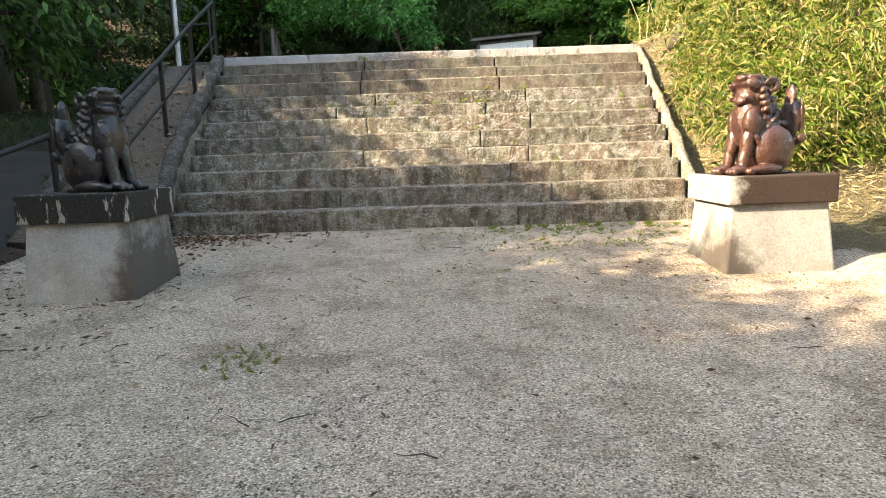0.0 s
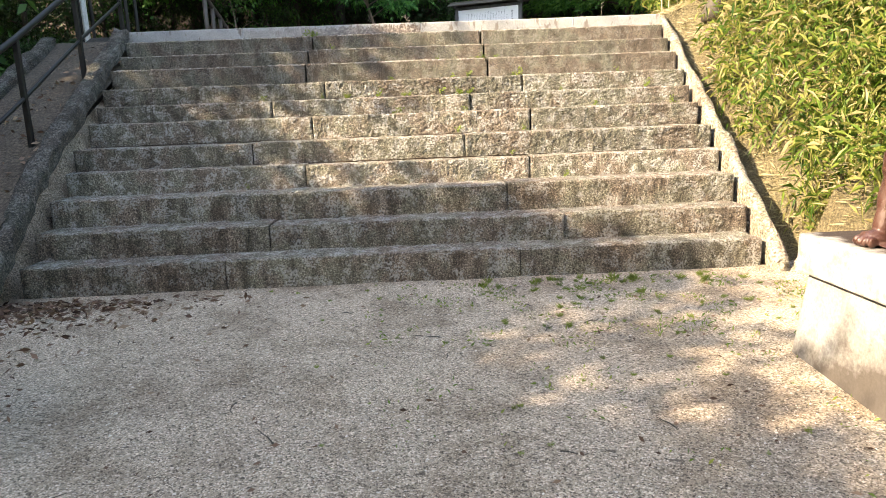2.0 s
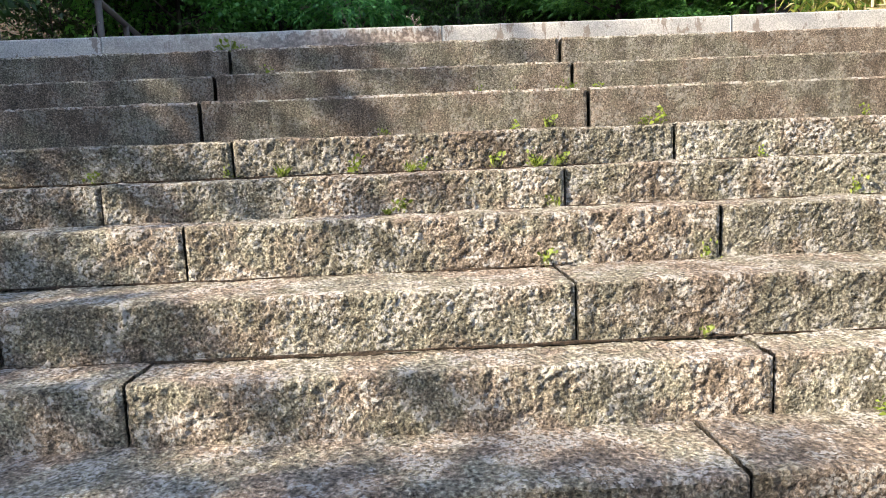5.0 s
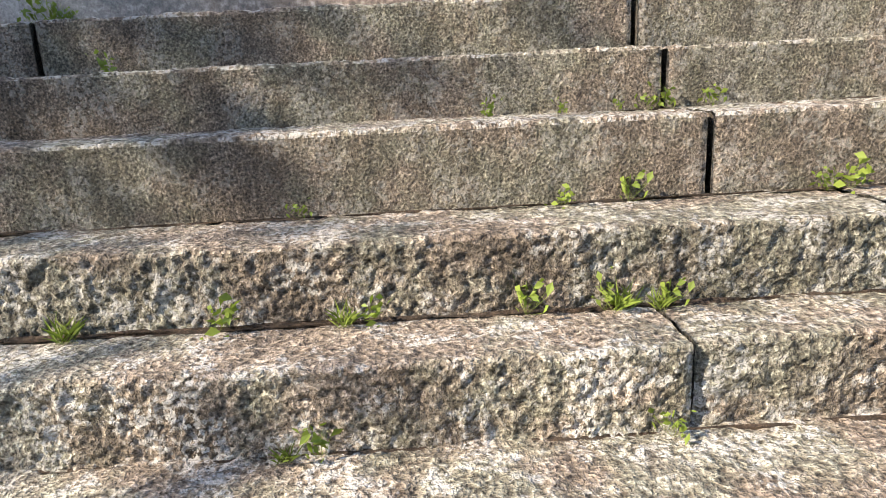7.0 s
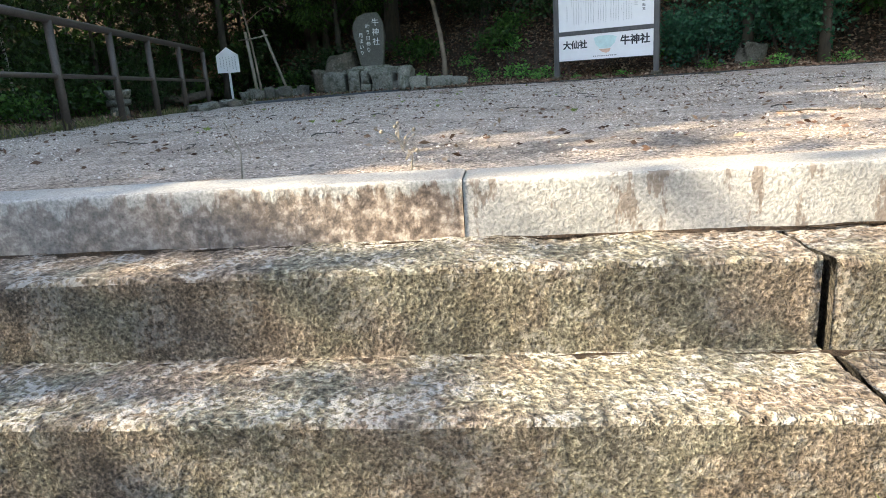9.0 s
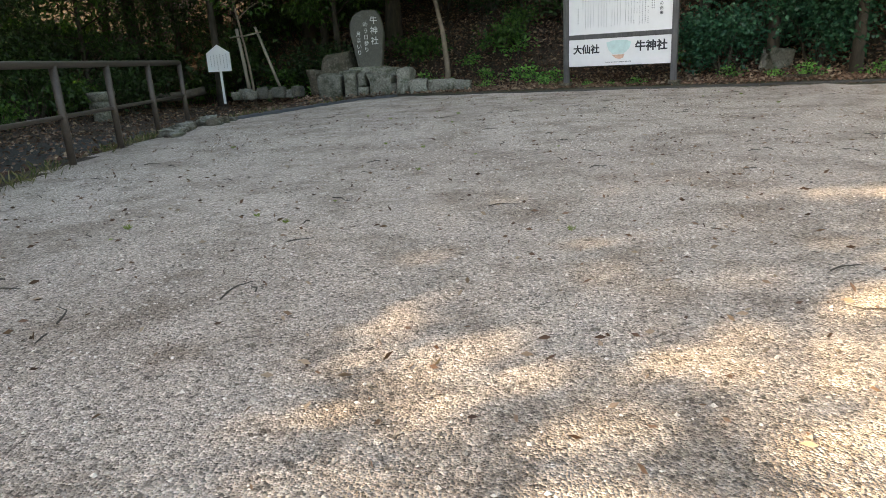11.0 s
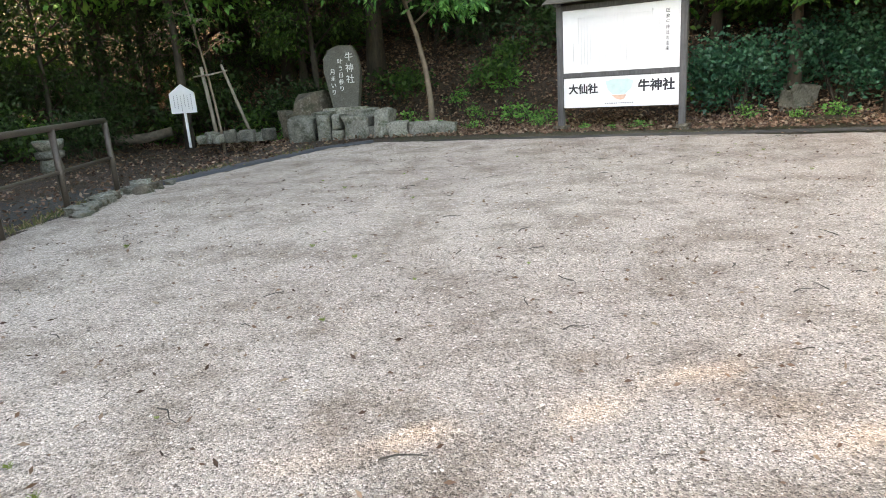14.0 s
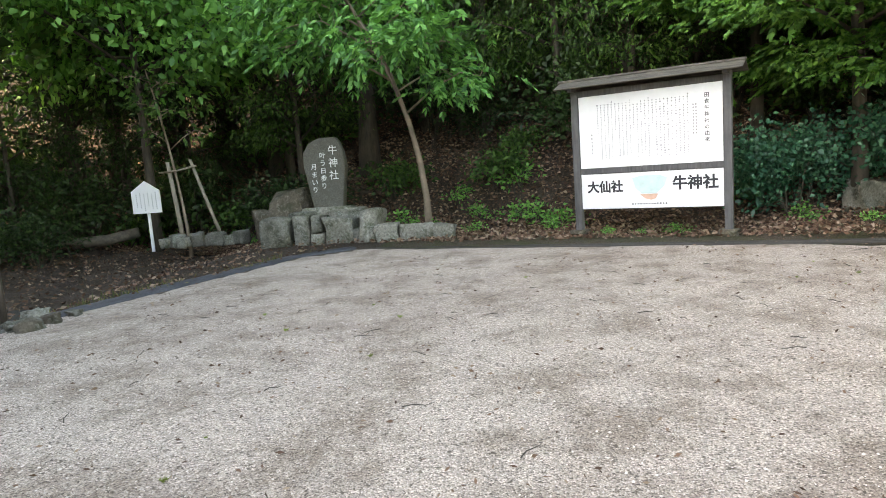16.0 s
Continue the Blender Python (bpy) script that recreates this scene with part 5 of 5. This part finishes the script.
# bamboo on the sunny bank
def bamboo():
    rs = np.random.default_rng(51)
    P, D, cane_bm = [], [], bmesh.new()
    r = random.Random(51)
    count = 0
    while count < 1150:
        x, y = r.uniform(3.72, 9.0), r.uniform(3.0, 9.8)
        if y < 3.3 + 0.35 * (x - 3.8) * 0.3 or (x < 4.1 and (y > 6.3 or r.random() < 0.15)):
            continue
        if x > 7 and r.random() < 0.4:
            continue
        count += 1
        z, h, a = land(x, y), r.uniform(0.5, 1.25) * (0.45 + 0.7 * smooth(3.8, 5.6, x)), r.uniform(0, 6.28)
        lean_v = Vector((math.cos(a), math.sin(a), 0)) * h * 0.45 + Vector((-0.12, -0.18, 0)) * h
        base = Vector((x, y, z - 0.03))
        pts = [base, base + lean_v * 0.2 + Vector((0, 0, h * 0.5)), base + lean_v * 0.6 + Vector((0, 0, h * 0.88)), base + lean_v * 1.1 + Vector((0, 0, h * 0.98))]
        if count % 3 == 0:
            tube(pts, [0.006, 0.005, 0.004, 0.002], 4, cane_bm, False)
        n = 60
        t = np.clip(rs.beta(2.0, 1.1, n), 0.06, 0.999) * 3
        i = np.minimum(t.astype(int), 2)
        A = np.array([tuple(p) for p in pts])
        p = A[i] + (A[i + 1] - A[i]) * (t - i)[:, None] + rs.normal(size=(n, 3)) * 0.085
        P.append(p)
        D.append(rs.normal(size=(n, 3)) * 0.75 + np.array([-0.15, -0.3, -0.25]))
    for k in range(260):
        x, y, h = 3.76 + 1.1 * r.random() ** 0.6, r.uniform(3.4, 6.6), r.uniform(0.12, 0.4)
        n = 34
        base = np.array([x, y, land(x, y)])
        P.append(base + rs.normal(size=(n, 3)) * np.array([0.1, 0.1, 0.0]) + np.array([0, 0, 1]) * rs.uniform(0.03, h, (n, 1)))
        D.append(rs.normal(size=(n, 3)) * 0.75 + np.array([-0.15, -0.3, 0.1]))
    P, D = np.concatenate(P), np.concatenate(D)
    L = 0.108 * rs.uniform(0.6, 1.5, len(P))
    v, f = blades(P, D, L, L * 0.17, 0.3, rs)
    s = thing("bamboo_thicket", pose(0, 0, 0), "dense sunlit yellow-green dwarf bamboo covering the bank", "bamboo", "", "stuff")
    mesh_object("foliage", v, f, LEAF_BAMBOO, s)
    part("canes", cane_bm, CANE, s)


bamboo()
cr = random.Random(61)
for k in range(14):
    x, y = cr.uniform(3.75, 4.9), cr.uniform(6.9, 8.6)
    h = cr.uniform(0.5, 1.1)
    c = part("dry_cane", tube([(x, y, land(x, y) - 0.05), (x + cr.uniform(-0.1, 0.1), y, land(x, y) + h * 0.5), (x + cr.uniform(-0.25, 0.25), y, land(x, y) + h)], [0.008, 0.007, 0.004], 5), CANE)
    tagged(c, "thin dry standing cane at the top of the bank", "cane", "dry canes")
for k, (x, y, dz, dx) in enumerate([(4.65, 4.6, 0.7, 0.1), (5.6, 4.3, 0.55, -0.2), (7.0, 4.4, 0.6, 0.3)]):
    c = part("broken_cane", tube([(x, y, land(x, y)), (x + dx, y - 0.1, land(x, y) + dz)], [0.02, 0.018], 8), CANE)
    tagged(c, "broken pale bamboo cane sticking out of the thicket", "cane", "broken canes")
stump = part("rotten_log", tube([(3.95, 6.7, land(3.95, 6.7) + 0.1), (4.15, 6.85, land(4.1, 6.8) + 0.14), (4.5, 7.1, land(4.5, 7.1) + 0.08)], [0.1, 0.12, 0.09], 9), BARK, None, "", True)
tagged(stump, "short rotten brown log lying on the dry bank", "log")


# ---- litter and weeds ----
def litter(name, label, category, spots_fn, count, size, mat, seed, lift=0.012, width=0.5):
    rs, r = np.random.default_rng(seed), random.Random(seed)
    P = []
    while len(P) < count:
        q = spots_fn(r)
        if q is not None:
            P.append((q[0], q[1], land(q[0], q[1]) + lift + r.uniform(0, lift) + (q[2] if len(q) > 2 else 0)))
    P = np.array(P)
    D = rs.normal(size=(count, 3)) * np.array([1, 1, 0.3])
    L = size * rs.uniform(0.6, 1.4, count)
    v, f = blades(P, D, L, L * width, 0.05, rs)
    return tagged(mesh_object(name, v, f, mat), label, category, "", "stuff")


def hill_spot(r):
    x = r.uniform(-10, 9)
    y = hill_foot(x) + r.uniform(-1.4, 3.6) ** 1 if r.random() < 0.8 else hill_foot(x) + r.uniform(0, 8)
    if y < 19.3 - 0.26 * x and x > -1.6:
        return None
    n = 0.06 + 0.1 * abs(noise.noise(Vector((x * 0.7, y * 0.7, 3))))
    return (x, y, n * smooth(hill_foot(x) - 0.1, hill_foot(x) + 0.2, y) * 0.6)


def soil_spot(r):
    y = r.uniform(11.5, 22.5)
    line = -3.2 - (y - 12.2) * 0.17 if y < 15.4 else -3.6 + (y - 15.4) * 0.42 + max(0, y - 19) * 0.9
    return (r.uniform(-9.5, min(line, -1.7)) - 0.05, y, 0.03)


def bank_spot(r):
    x, y = r.uniform(3.6, 8.5), r.uniform(1.2, 8.5)
    if y < 2.4 - 0.25 * (x - 3.6) or (r.random() < 0.4 and y < 3):
        return None
    return (x, y, 0.03)


litter("fallen_leaves", "brown dry leaves covering the wooded slope", "fallen leaves", hill_spot, 62000, 0.068, LEAF_DEAD, 71, 0.02, 0.55)
litter("fallen_leaves", "scattered brown leaves on bare soil and lane", "fallen leaves", soil_spot, 6500, 0.06, LEAF_DEAD, 72, 0.012, 0.5)
litter("dry_straw", "pale dry bamboo straw strewn over the bank", "straw", bank_spot, 34000, 0.1, leafy("straw_blade", [(0.2, 0.165, 0.09), (0.32, 0.27, 0.16), (0.44, 0.39, 0.26)], 0.7, 0.2), 73, 0.012, 0.1)
litter("fallen_leaves", "a few dry leaves blown over the upper gravel", "fallen leaves", lambda r: (r.uniform(-2.8, 6.5), r.uniform(7.6, 18.6)), 4200, 0.034, LEAF_DEAD, 74, 0.004, 0.4)
litter("fallen_leaves", "small dry leaves on the forecourt gravel", "fallen leaves", lambda r: (r.uniform(-3.4, 5), r.uniform(-3.0, 3.7)), 1300, 0.034, LEAF_DEAD, 75, 0.004, 0.4)
litter("fallen_leaves", "dead leaves drifted against the foot of the steps", "fallen leaves", lambda r: (-2.6 + abs(r.gauss(0, 0.7)), 3.75 - abs(r.gauss(0, 0.25))), 900, 0.06, LEAF_DEAD, 76, 0.008, 0.35)
litter("fallen_leaves", "brown leaves and twigs round the shaded pedestal", "fallen leaves", lambda r: (r.uniform(-4.6, -1.5), r.uniform(0.2, 3.4)), 700, 0.06, LEAF_DEAD, 77, 0.006, 0.35)
litter("fallen_leaves", "dry leaves lying on the concrete ramp", "fallen leaves", lambda r: (r.uniform(-3.6, -2.75), r.uniform(3.4, 7.2), 0.13), 320, 0.06, LEAF_DEAD, 78, 0.006, 0.45)

def pebbles(name, label, mat, seed, count, spot):
    """Loose angular grit lying on the packed gravel."""
    r, rs = random.Random(seed), np.random.default_rng(seed)
    P = []
    while len(P) < count:
        x, y = spot(r)
        if noise.noise(Vector((x * 1.6, y * 1.6, seed))) + r.uniform(-0.35, 0.35) > -0.05:
            P.append((x, y, land(x, y) + 0.012 * noise.noise(Vector((x * 1.3, y * 1.3, 0)))))
    P = np.array(P)
    size = 0.0035 + 0.0055 * rs.random(count) ** 2.5
    shape = np.array([(1, 0, 0.3), (0.2, 1, 0.35), (-0.95, 0.3, 0.3), (-0.3, -0.95, 0.35), (0.1, 0.1, 1.0), (0, 0, -0.6)])
    a = rs.uniform(0, 6.28, count)
    off = shape[None] * rs.uniform(0.65, 1.3, (count, 6, 1)) * size[:, None, None]
    off = np.stack([off[..., 0] * np.cos(a)[:, None] - off[..., 1] * np.sin(a)[:, None], off[..., 0] * np.sin(a)[:, None] + off[..., 1] * np.cos(a)[:, None], off[..., 2]], -1)
    v = (P[:, None] + off).reshape(-1, 3)
    tri = np.array([(0, 1, 4), (1, 2, 4), (2, 3, 4), (3, 0, 4), (1, 0, 5), (2, 1, 5), (3, 2, 5), (0, 3, 5)])
    f = (np.arange(count)[:, None, None] * 6 + tri[None]).reshape(-1, 3)
    return tagged(mesh_object(name, v.tolist(), f.tolist(), mat), label, "gravel", "", "stuff")


def grit(name, stops):
    m, nt, bsdf = material(name)
    geo = nt.nodes.new("ShaderNodeNewGeometry")
    colour = ramp(nt, geo.outputs["Random Per Island"], stops)
    colour = blend(nt, 1.0, colour, ramp(nt, noise_tex(nt, 300, 3, 0.6), [(0.35, scalar(0.7)), (0.65, scalar(1.15))]), "MULTIPLY")
    nt.links.new(colour, bsdf.inputs["Base Color"])
    bsdf.inputs["Roughness"].default_value = 0.85
    return m


pebbles("loose_grit", "loose tan and grey grit lying over the forecourt", grit("forecourt_grit", [(0, (0.13, 0.1, 0.08)), (0.25, (0.35, 0.28, 0.22)), (0.7, (0.6, 0.5, 0.4)), (1, (0.82, 0.75, 0.66))]), 101, 16000, lambda r: (r.uniform(-2.6, 3.6), -2.4 + 5.8 * r.random() ** 1.3))
pebbles("loose_grit", "loose pinkish grit lying over the upper terrace", grit("terrace_grit", [(0, (0.12, 0.095, 0.08)), (0.25, (0.34, 0.28, 0.24)), (0.7, (0.58, 0.5, 0.43)), (1, (0.84, 0.77, 0.7))]), 102, 22000, lambda r: (r.uniform(-2.6, 4.8), 7.6 + 8.0 * r.random()))

pebbles("loose_grit", "patch of coarse dark grit scuffed up from the forecourt", grit("scuffed_grit", [(0, (0.06, 0.048, 0.04)), (0.4, (0.2, 0.16, 0.13)), (1, (0.5, 0.42, 0.35))]), 103, 2600, lambda r: (r.gauss(0.05, 0.38), r.gauss(-1.05, 0.4)))

tw = random.Random(81)
for k in range(140):
    upper = k < 108
    x, y = (tw.uniform(-2.4, 5.0), tw.uniform(8.2, 17.6)) if upper else (tw.uniform(-2.5, 4), tw.uniform(-1.8, 3.4))
    a, l = tw.uniform(0, 6.28), tw.uniform(0.05, 0.2)
    z = land(x, y) + 0.012
    d, s = Vector((math.cos(a), math.sin(a), 0)), Vector((-math.sin(a), math.cos(a), 0))
    p = Vector((x, y, z))
    t = part("twig", tube([p, p + d * l * 0.35 + s * l * tw.uniform(-0.12, 0.12) + Vector((0, 0, 0.006)), p + d * l * 0.7 + s * l * tw.uniform(-0.15, 0.15), p + d * l], [0.0036, 0.0032, 0.0025, 0.0015], 5), BARK)
    tagged(t, "small dead brown twig lying on the gravel", "twig", "fallen twigs")


def tuft(m, label, seed, count, length, group, broad=False):
    """Blades or small leaves on thin stalks that spring from one root."""
    rs = np.random.default_rng(seed)
    verts, faces = [(0, 0, 0)], []
    for k in range(count):
        if broad:
            base = rs.normal(size=3) * np.array([0.018, 0.014, 0.016]) + np.array([0, -0.01, 0.03])
            d = rs.normal(size=3) * np.array([0.8, 0.8, 0.4]) + np.array([0, -0.3, 0.5])
            w = 0.55
        else:
            base = rs.normal(size=3) * np.array([0.018, 0.018, 0.0])
            d = rs.normal(size=3) * np.array([0.5, 0.5, 0.1]) + np.array([0, 0, 0.9])
            w = 0.05
        d = d / np.linalg.norm(d)
        L = length * rs.uniform(0.6, 1.3)
        side = np.cross(d, rs.normal(size=3))
        side = side / np.linalg.norm(side) * L * w * 0.5
        n = len(verts)
        tip = base + d * L - np.array([0, 0, L * 0.15])
        mid = base + d * L * 0.5
        verts += [tuple(base), tuple(base + side * 0.15), tuple(mid + side), tuple(tip), tuple(mid - side)]
        faces += [(0, n, n + 1), (n, n + 1, n + 2), (n, n + 2, n + 3), (n, n + 3, n + 4)]
    ob = mesh_object("weed", verts, faces, LEAF_GRASS)
    ob.matrix_world = m
    return tagged(ob, label, "weed", group)


grass = tuft(pose(2.0, 3.7, lower_z(3.7)), "small green grass tuft at the foot of the steps", 91, 34, 0.09, "weeds")
sprig = tuft(pose(0.98, 6.3, STEP_Z[7]), "yellow-green seedling growing in a step joint", 92, 24, 0.019, "step seedlings", True)
clover = tuft(pose(1.3, 6.62, STEP_Z[8]), "round-leaved green seedling growing in a step joint", 94, 26, 0.021, "step seedlings", True)
wr = random.Random(93)
for k in range(150):
    x = wr.gauss(1.5, 0.9)
    y = 3.82 - abs(wr.gauss(0, 0.35)) if k < 60 else 3.6 - abs(wr.gauss(0, 1.1))
    if x > 3.1 or x < -1.4:
        continue
    s = wr.uniform(0.35, 0.8) if k < 60 and x > 1 else wr.uniform(0.18, 0.4)
    place_copy(grass, Matrix.LocRotScale((x, y, lower_z(y)), Euler((wr.uniform(-0.3, 0.3), wr.uniform(-0.3, 0.3), wr.uniform(0, 6))), (s * wr.uniform(0.6, 1.3), s, s * wr.uniform(0.5, 1.1))))
for k in range(26):
    x, y, s = wr.uniform(-2, 4), wr.uniform(8.5, 17.5), wr.uniform(0.2, 0.5)
    place_copy(grass, Matrix.LocRotScale((x, y, upper_z(y)), Euler((0, 0, wr.uniform(0, 6))), (s, s, s * 0.9)))
for x, i, s in [(1.15, 8, 1.2), (0.82, 9, 0.9), (1.375, 9, 1.2), (1.06, 9, 0.7), (1.22, 9, 0.6), (1.5, 9, 1.0), (0.5, 7, 0.9), (1.01, 7, 1.2), (0.84, 7, 1.2), (0.18, 7, 1.2), (1.15, 7, 1.0), (0.42, 6, 1.2), (1.08, 6, 0.9), (-0.4, 7, 0.9), (1.72, 8, 1.3), (1.66, 8, 0.9), (0.98, 5, 1.2), (1.62, 5, 1.1), (2.4, 6, 1.2), (1.9, 3, 0.9), (3.0, 7, 1.3), (3.2, 6, 1.2), (-0.95, 3, 0.8), (2.8, 8, 1.0), (2.1, 7, 0.8), (0.32, 8, 0.7), (-0.35, 10, 1.1), (1.45, 4, 0.8), (-1.0, 7, 1.0)]:
    z = STEP_Z[i - 1] if i else 0.0
    s *= 1.1
    place_copy(sprig if wr.random() < 0.6 else clover, Matrix.LocRotScale((x, STEP_Y[i] - 0.035, z), Euler((0, 0, x * 40)), (s, s, s * 1.15)))
for x, i, s in [(1.05, 7, 0.8), (0.45, 7, 0.7), (-0.15, 7, 0.8), (1.13, 7, 0.6), (-0.62, 11, 0.9), (0.35, 6, 0.5)]:
    y = STEP_Y[i] if i < 11 else KERB_Y
    place_copy(grass, Matrix.LocRotScale((x, y - 0.03, STEP_Z[i - 1]), Euler((0, 0, x * 9)), (s, s, s)))


# woodland steps climbing away beside the lane
def hill_steps():
    s = thing("woodland_steps", pose(-11.2, 19.6, land(-11.2, 19.6), 0, 0, 38), "earth steps with brown timber edges climbing through the wood", "steps")
    for k in range(11):
        part("step", box((1.7, 0.55, 1.6), (0, k * 0.5, -0.7 + k * 0.2), 0.02), SOIL if k % 2 else STRAW, s)
        part("riser_log", tube([(-0.85, k * 0.5 - 0.27, 0.06 + k * 0.2), (0.85, k * 0.5 - 0.27, 0.06 + k * 0.2)], 0.06, 8), PALE_WOOD, s)
    r = thing("woodland_rail", pose(-11.2, 19.6, land(-11.2, 19.6), 0, 0, 38), "pale steel rail beside the woodland steps", "handrail")
    for k in range(0, 11, 3):
        part("post", tube([(0.95, k * 0.5, -0.2 + k * 0.2), (0.95, k * 0.5, 0.95 + k * 0.2)], 0.03, 8), WHITE_METAL, r)
    part("top_rail", tube([(0.95, 0, 0.95), (0.95, 4.5, 2.75)], 0.03, 8), WHITE_METAL, r)
    part("lower_rail", tube([(0.95, 0, 0.5), (0.95, 4.5, 2.3)], 0.02, 8), WHITE_METAL, r)


hill_steps()


def verge(r):
    x, y = r.uniform(-9.5, -4.3), r.uniform(5.0, 12.0)
    return (x, y, 0.0) if abs(x + 5.4) > 0.8 or y > 9 else None


rs_v, rv = np.random.default_rng(95), random.Random(95)
P = []
while len(P) < 9000:
    q = verge(rv)
    if q:
        P.append((q[0], q[1], land(q[0], q[1])))
P = np.array(P)
L = rs_v.uniform(0.08, 0.2, len(P))
gv, gf = blades(P, rs_v.normal(size=(len(P), 3)) * np.array([0.4, 0.4, 0.1]) + np.array([0, 0, 1.0]), L, L * 0.07, 0.15, rs_v)
tagged(mesh_object("verge_grass", gv, gf, LEAF_DARK), "shaded green grass on the verge of the lane", "grass", "", "stuff")


# weeds and dry grass along the terrace edge under the handrail and by the soil
rs_e, re_ = np.random.default_rng(95), random.Random(95)
P = []
for k in range(1500):
    y = re_.uniform(9.4, 19.4)
    x = (-2.62 - (y - 9.87) * 0.2 if y < 15.7 else -3.6 + (y - 15.7) * 0.42) + re_.gauss(-0.12, 0.09)
    if noise.noise(Vector((x * 2, y * 1.5, 4))) > -0.1:
        P.append((x, y, land(x, y) - 0.005))
P = np.array(P)
L = rs_e.uniform(0.05, 0.16, len(P))
v, f = blades(P, rs_e.normal(size=(len(P), 3)) * 0.45 + np.array([0, 0, 1.0]), L, L * 0.1, 0.15, rs_e)
tagged(mesh_object("edge_grass", v, f, LEAF_STRAW), "thin weeds and dry grass along the terrace edge", "grass", "", "stuff")

# sparse sprouts in the gravel at the foot of the stairs
P = []
while len(P) < 1500:
    x, y = re_.uniform(0.2, 3.3), 3.75 - abs(re_.gauss(0, 1.1))
    if noise.noise(Vector((x * 3.1, y * 3.1, 8))) > 0.12 and re_.random() < 0.35 + 0.2 * x:
        P.append((x, y, land(x, y) + re_.uniform(0, 0.012)))
P = np.array(P)
L = rs_e.uniform(0.015, 0.045, len(P))
v, f = blades(P, rs_e.normal(size=(len(P), 3)) * 0.8 + np.array([0, 0, 0.6]), L, L * 0.3, 0.1, rs_e)
tagged(mesh_object("sprouts", v, f, LEAF_GRASS), "tiny green weed sprouts growing through the gravel", "weeds", "", "stuff")


# a trampled grass patch with stalks, and dry weeds standing behind the kerb
for k in range(16):
    a, d = k * 2.4, 0.04 + 0.012 * k
    x, y = -0.54 + d * math.cos(a), 0.09 + d * math.sin(a)
    place_copy(grass, Matrix.LocRotScale((x, y, land(x, y)), Euler((0.9 * math.sin(a), -0.9 * math.cos(a), a)), (0.6, 0.6, 0.35)))


def dry_weed(x, y, h, seed, label, heads):
    r = random.Random(seed)
    b = bmesh.new()
    z = land(x, y)
    tip = Vector((x + r.uniform(-0.04, 0.02), y, z + h))
    tube([(x, y, z - 0.02), (x + 0.01, y, z + h * 0.5), tip], [0.0028, 0.0022, 0.0012], 5, b)
    w = new("dry_weed")
    w.matrix_world = Matrix.Identity(4)
    tagged(w, label, "weed", "dry weeds")
    for k in range(heads):
        t = r.uniform(0.35, 0.95)
        p = Vector((x, y, z)).lerp(tip, t)
        q = p + Vector((r.uniform(-0.05, 0.05), r.uniform(-0.03, 0.03), r.uniform(0.02, 0.05)))
        tube([p, (p + q) / 2 + Vector((0, 0, 0.008)), q], [0.0016, 0.0014, 0.001], 4, b)
        bmesh.ops.create_icosphere(b, subdivisions=1, radius=r.uniform(0.004, 0.007), matrix=Matrix.Translation(q))
    part("stem", b, PALE_WOOD, w)


dry_weed(0.51, 7.4, 0.1, 3, "small branching dry weed behind the granite kerb", 9)
dry_weed(0.05, 7.4, 0.16, 4, "single dry stalk standing behind the granite kerb", 1)
dry_weed(-1.6, 7.42, 0.15, 5, "single dry stalk standing behind the granite kerb", 2)
dry_weed(2.9, 7.42, 0.2, 6, "single dry stalk standing behind the granite kerb", 3)
for x, s in [(-0.64, 1.5), (-0.7, 1.1), (-0.58, 0.9)]:
    place_copy(clover, Matrix.LocRotScale((x, KERB_Y - 0.04, STEP_Z[10]), Euler((0, 0, x * 30)), (s, s, s * 1.3)))
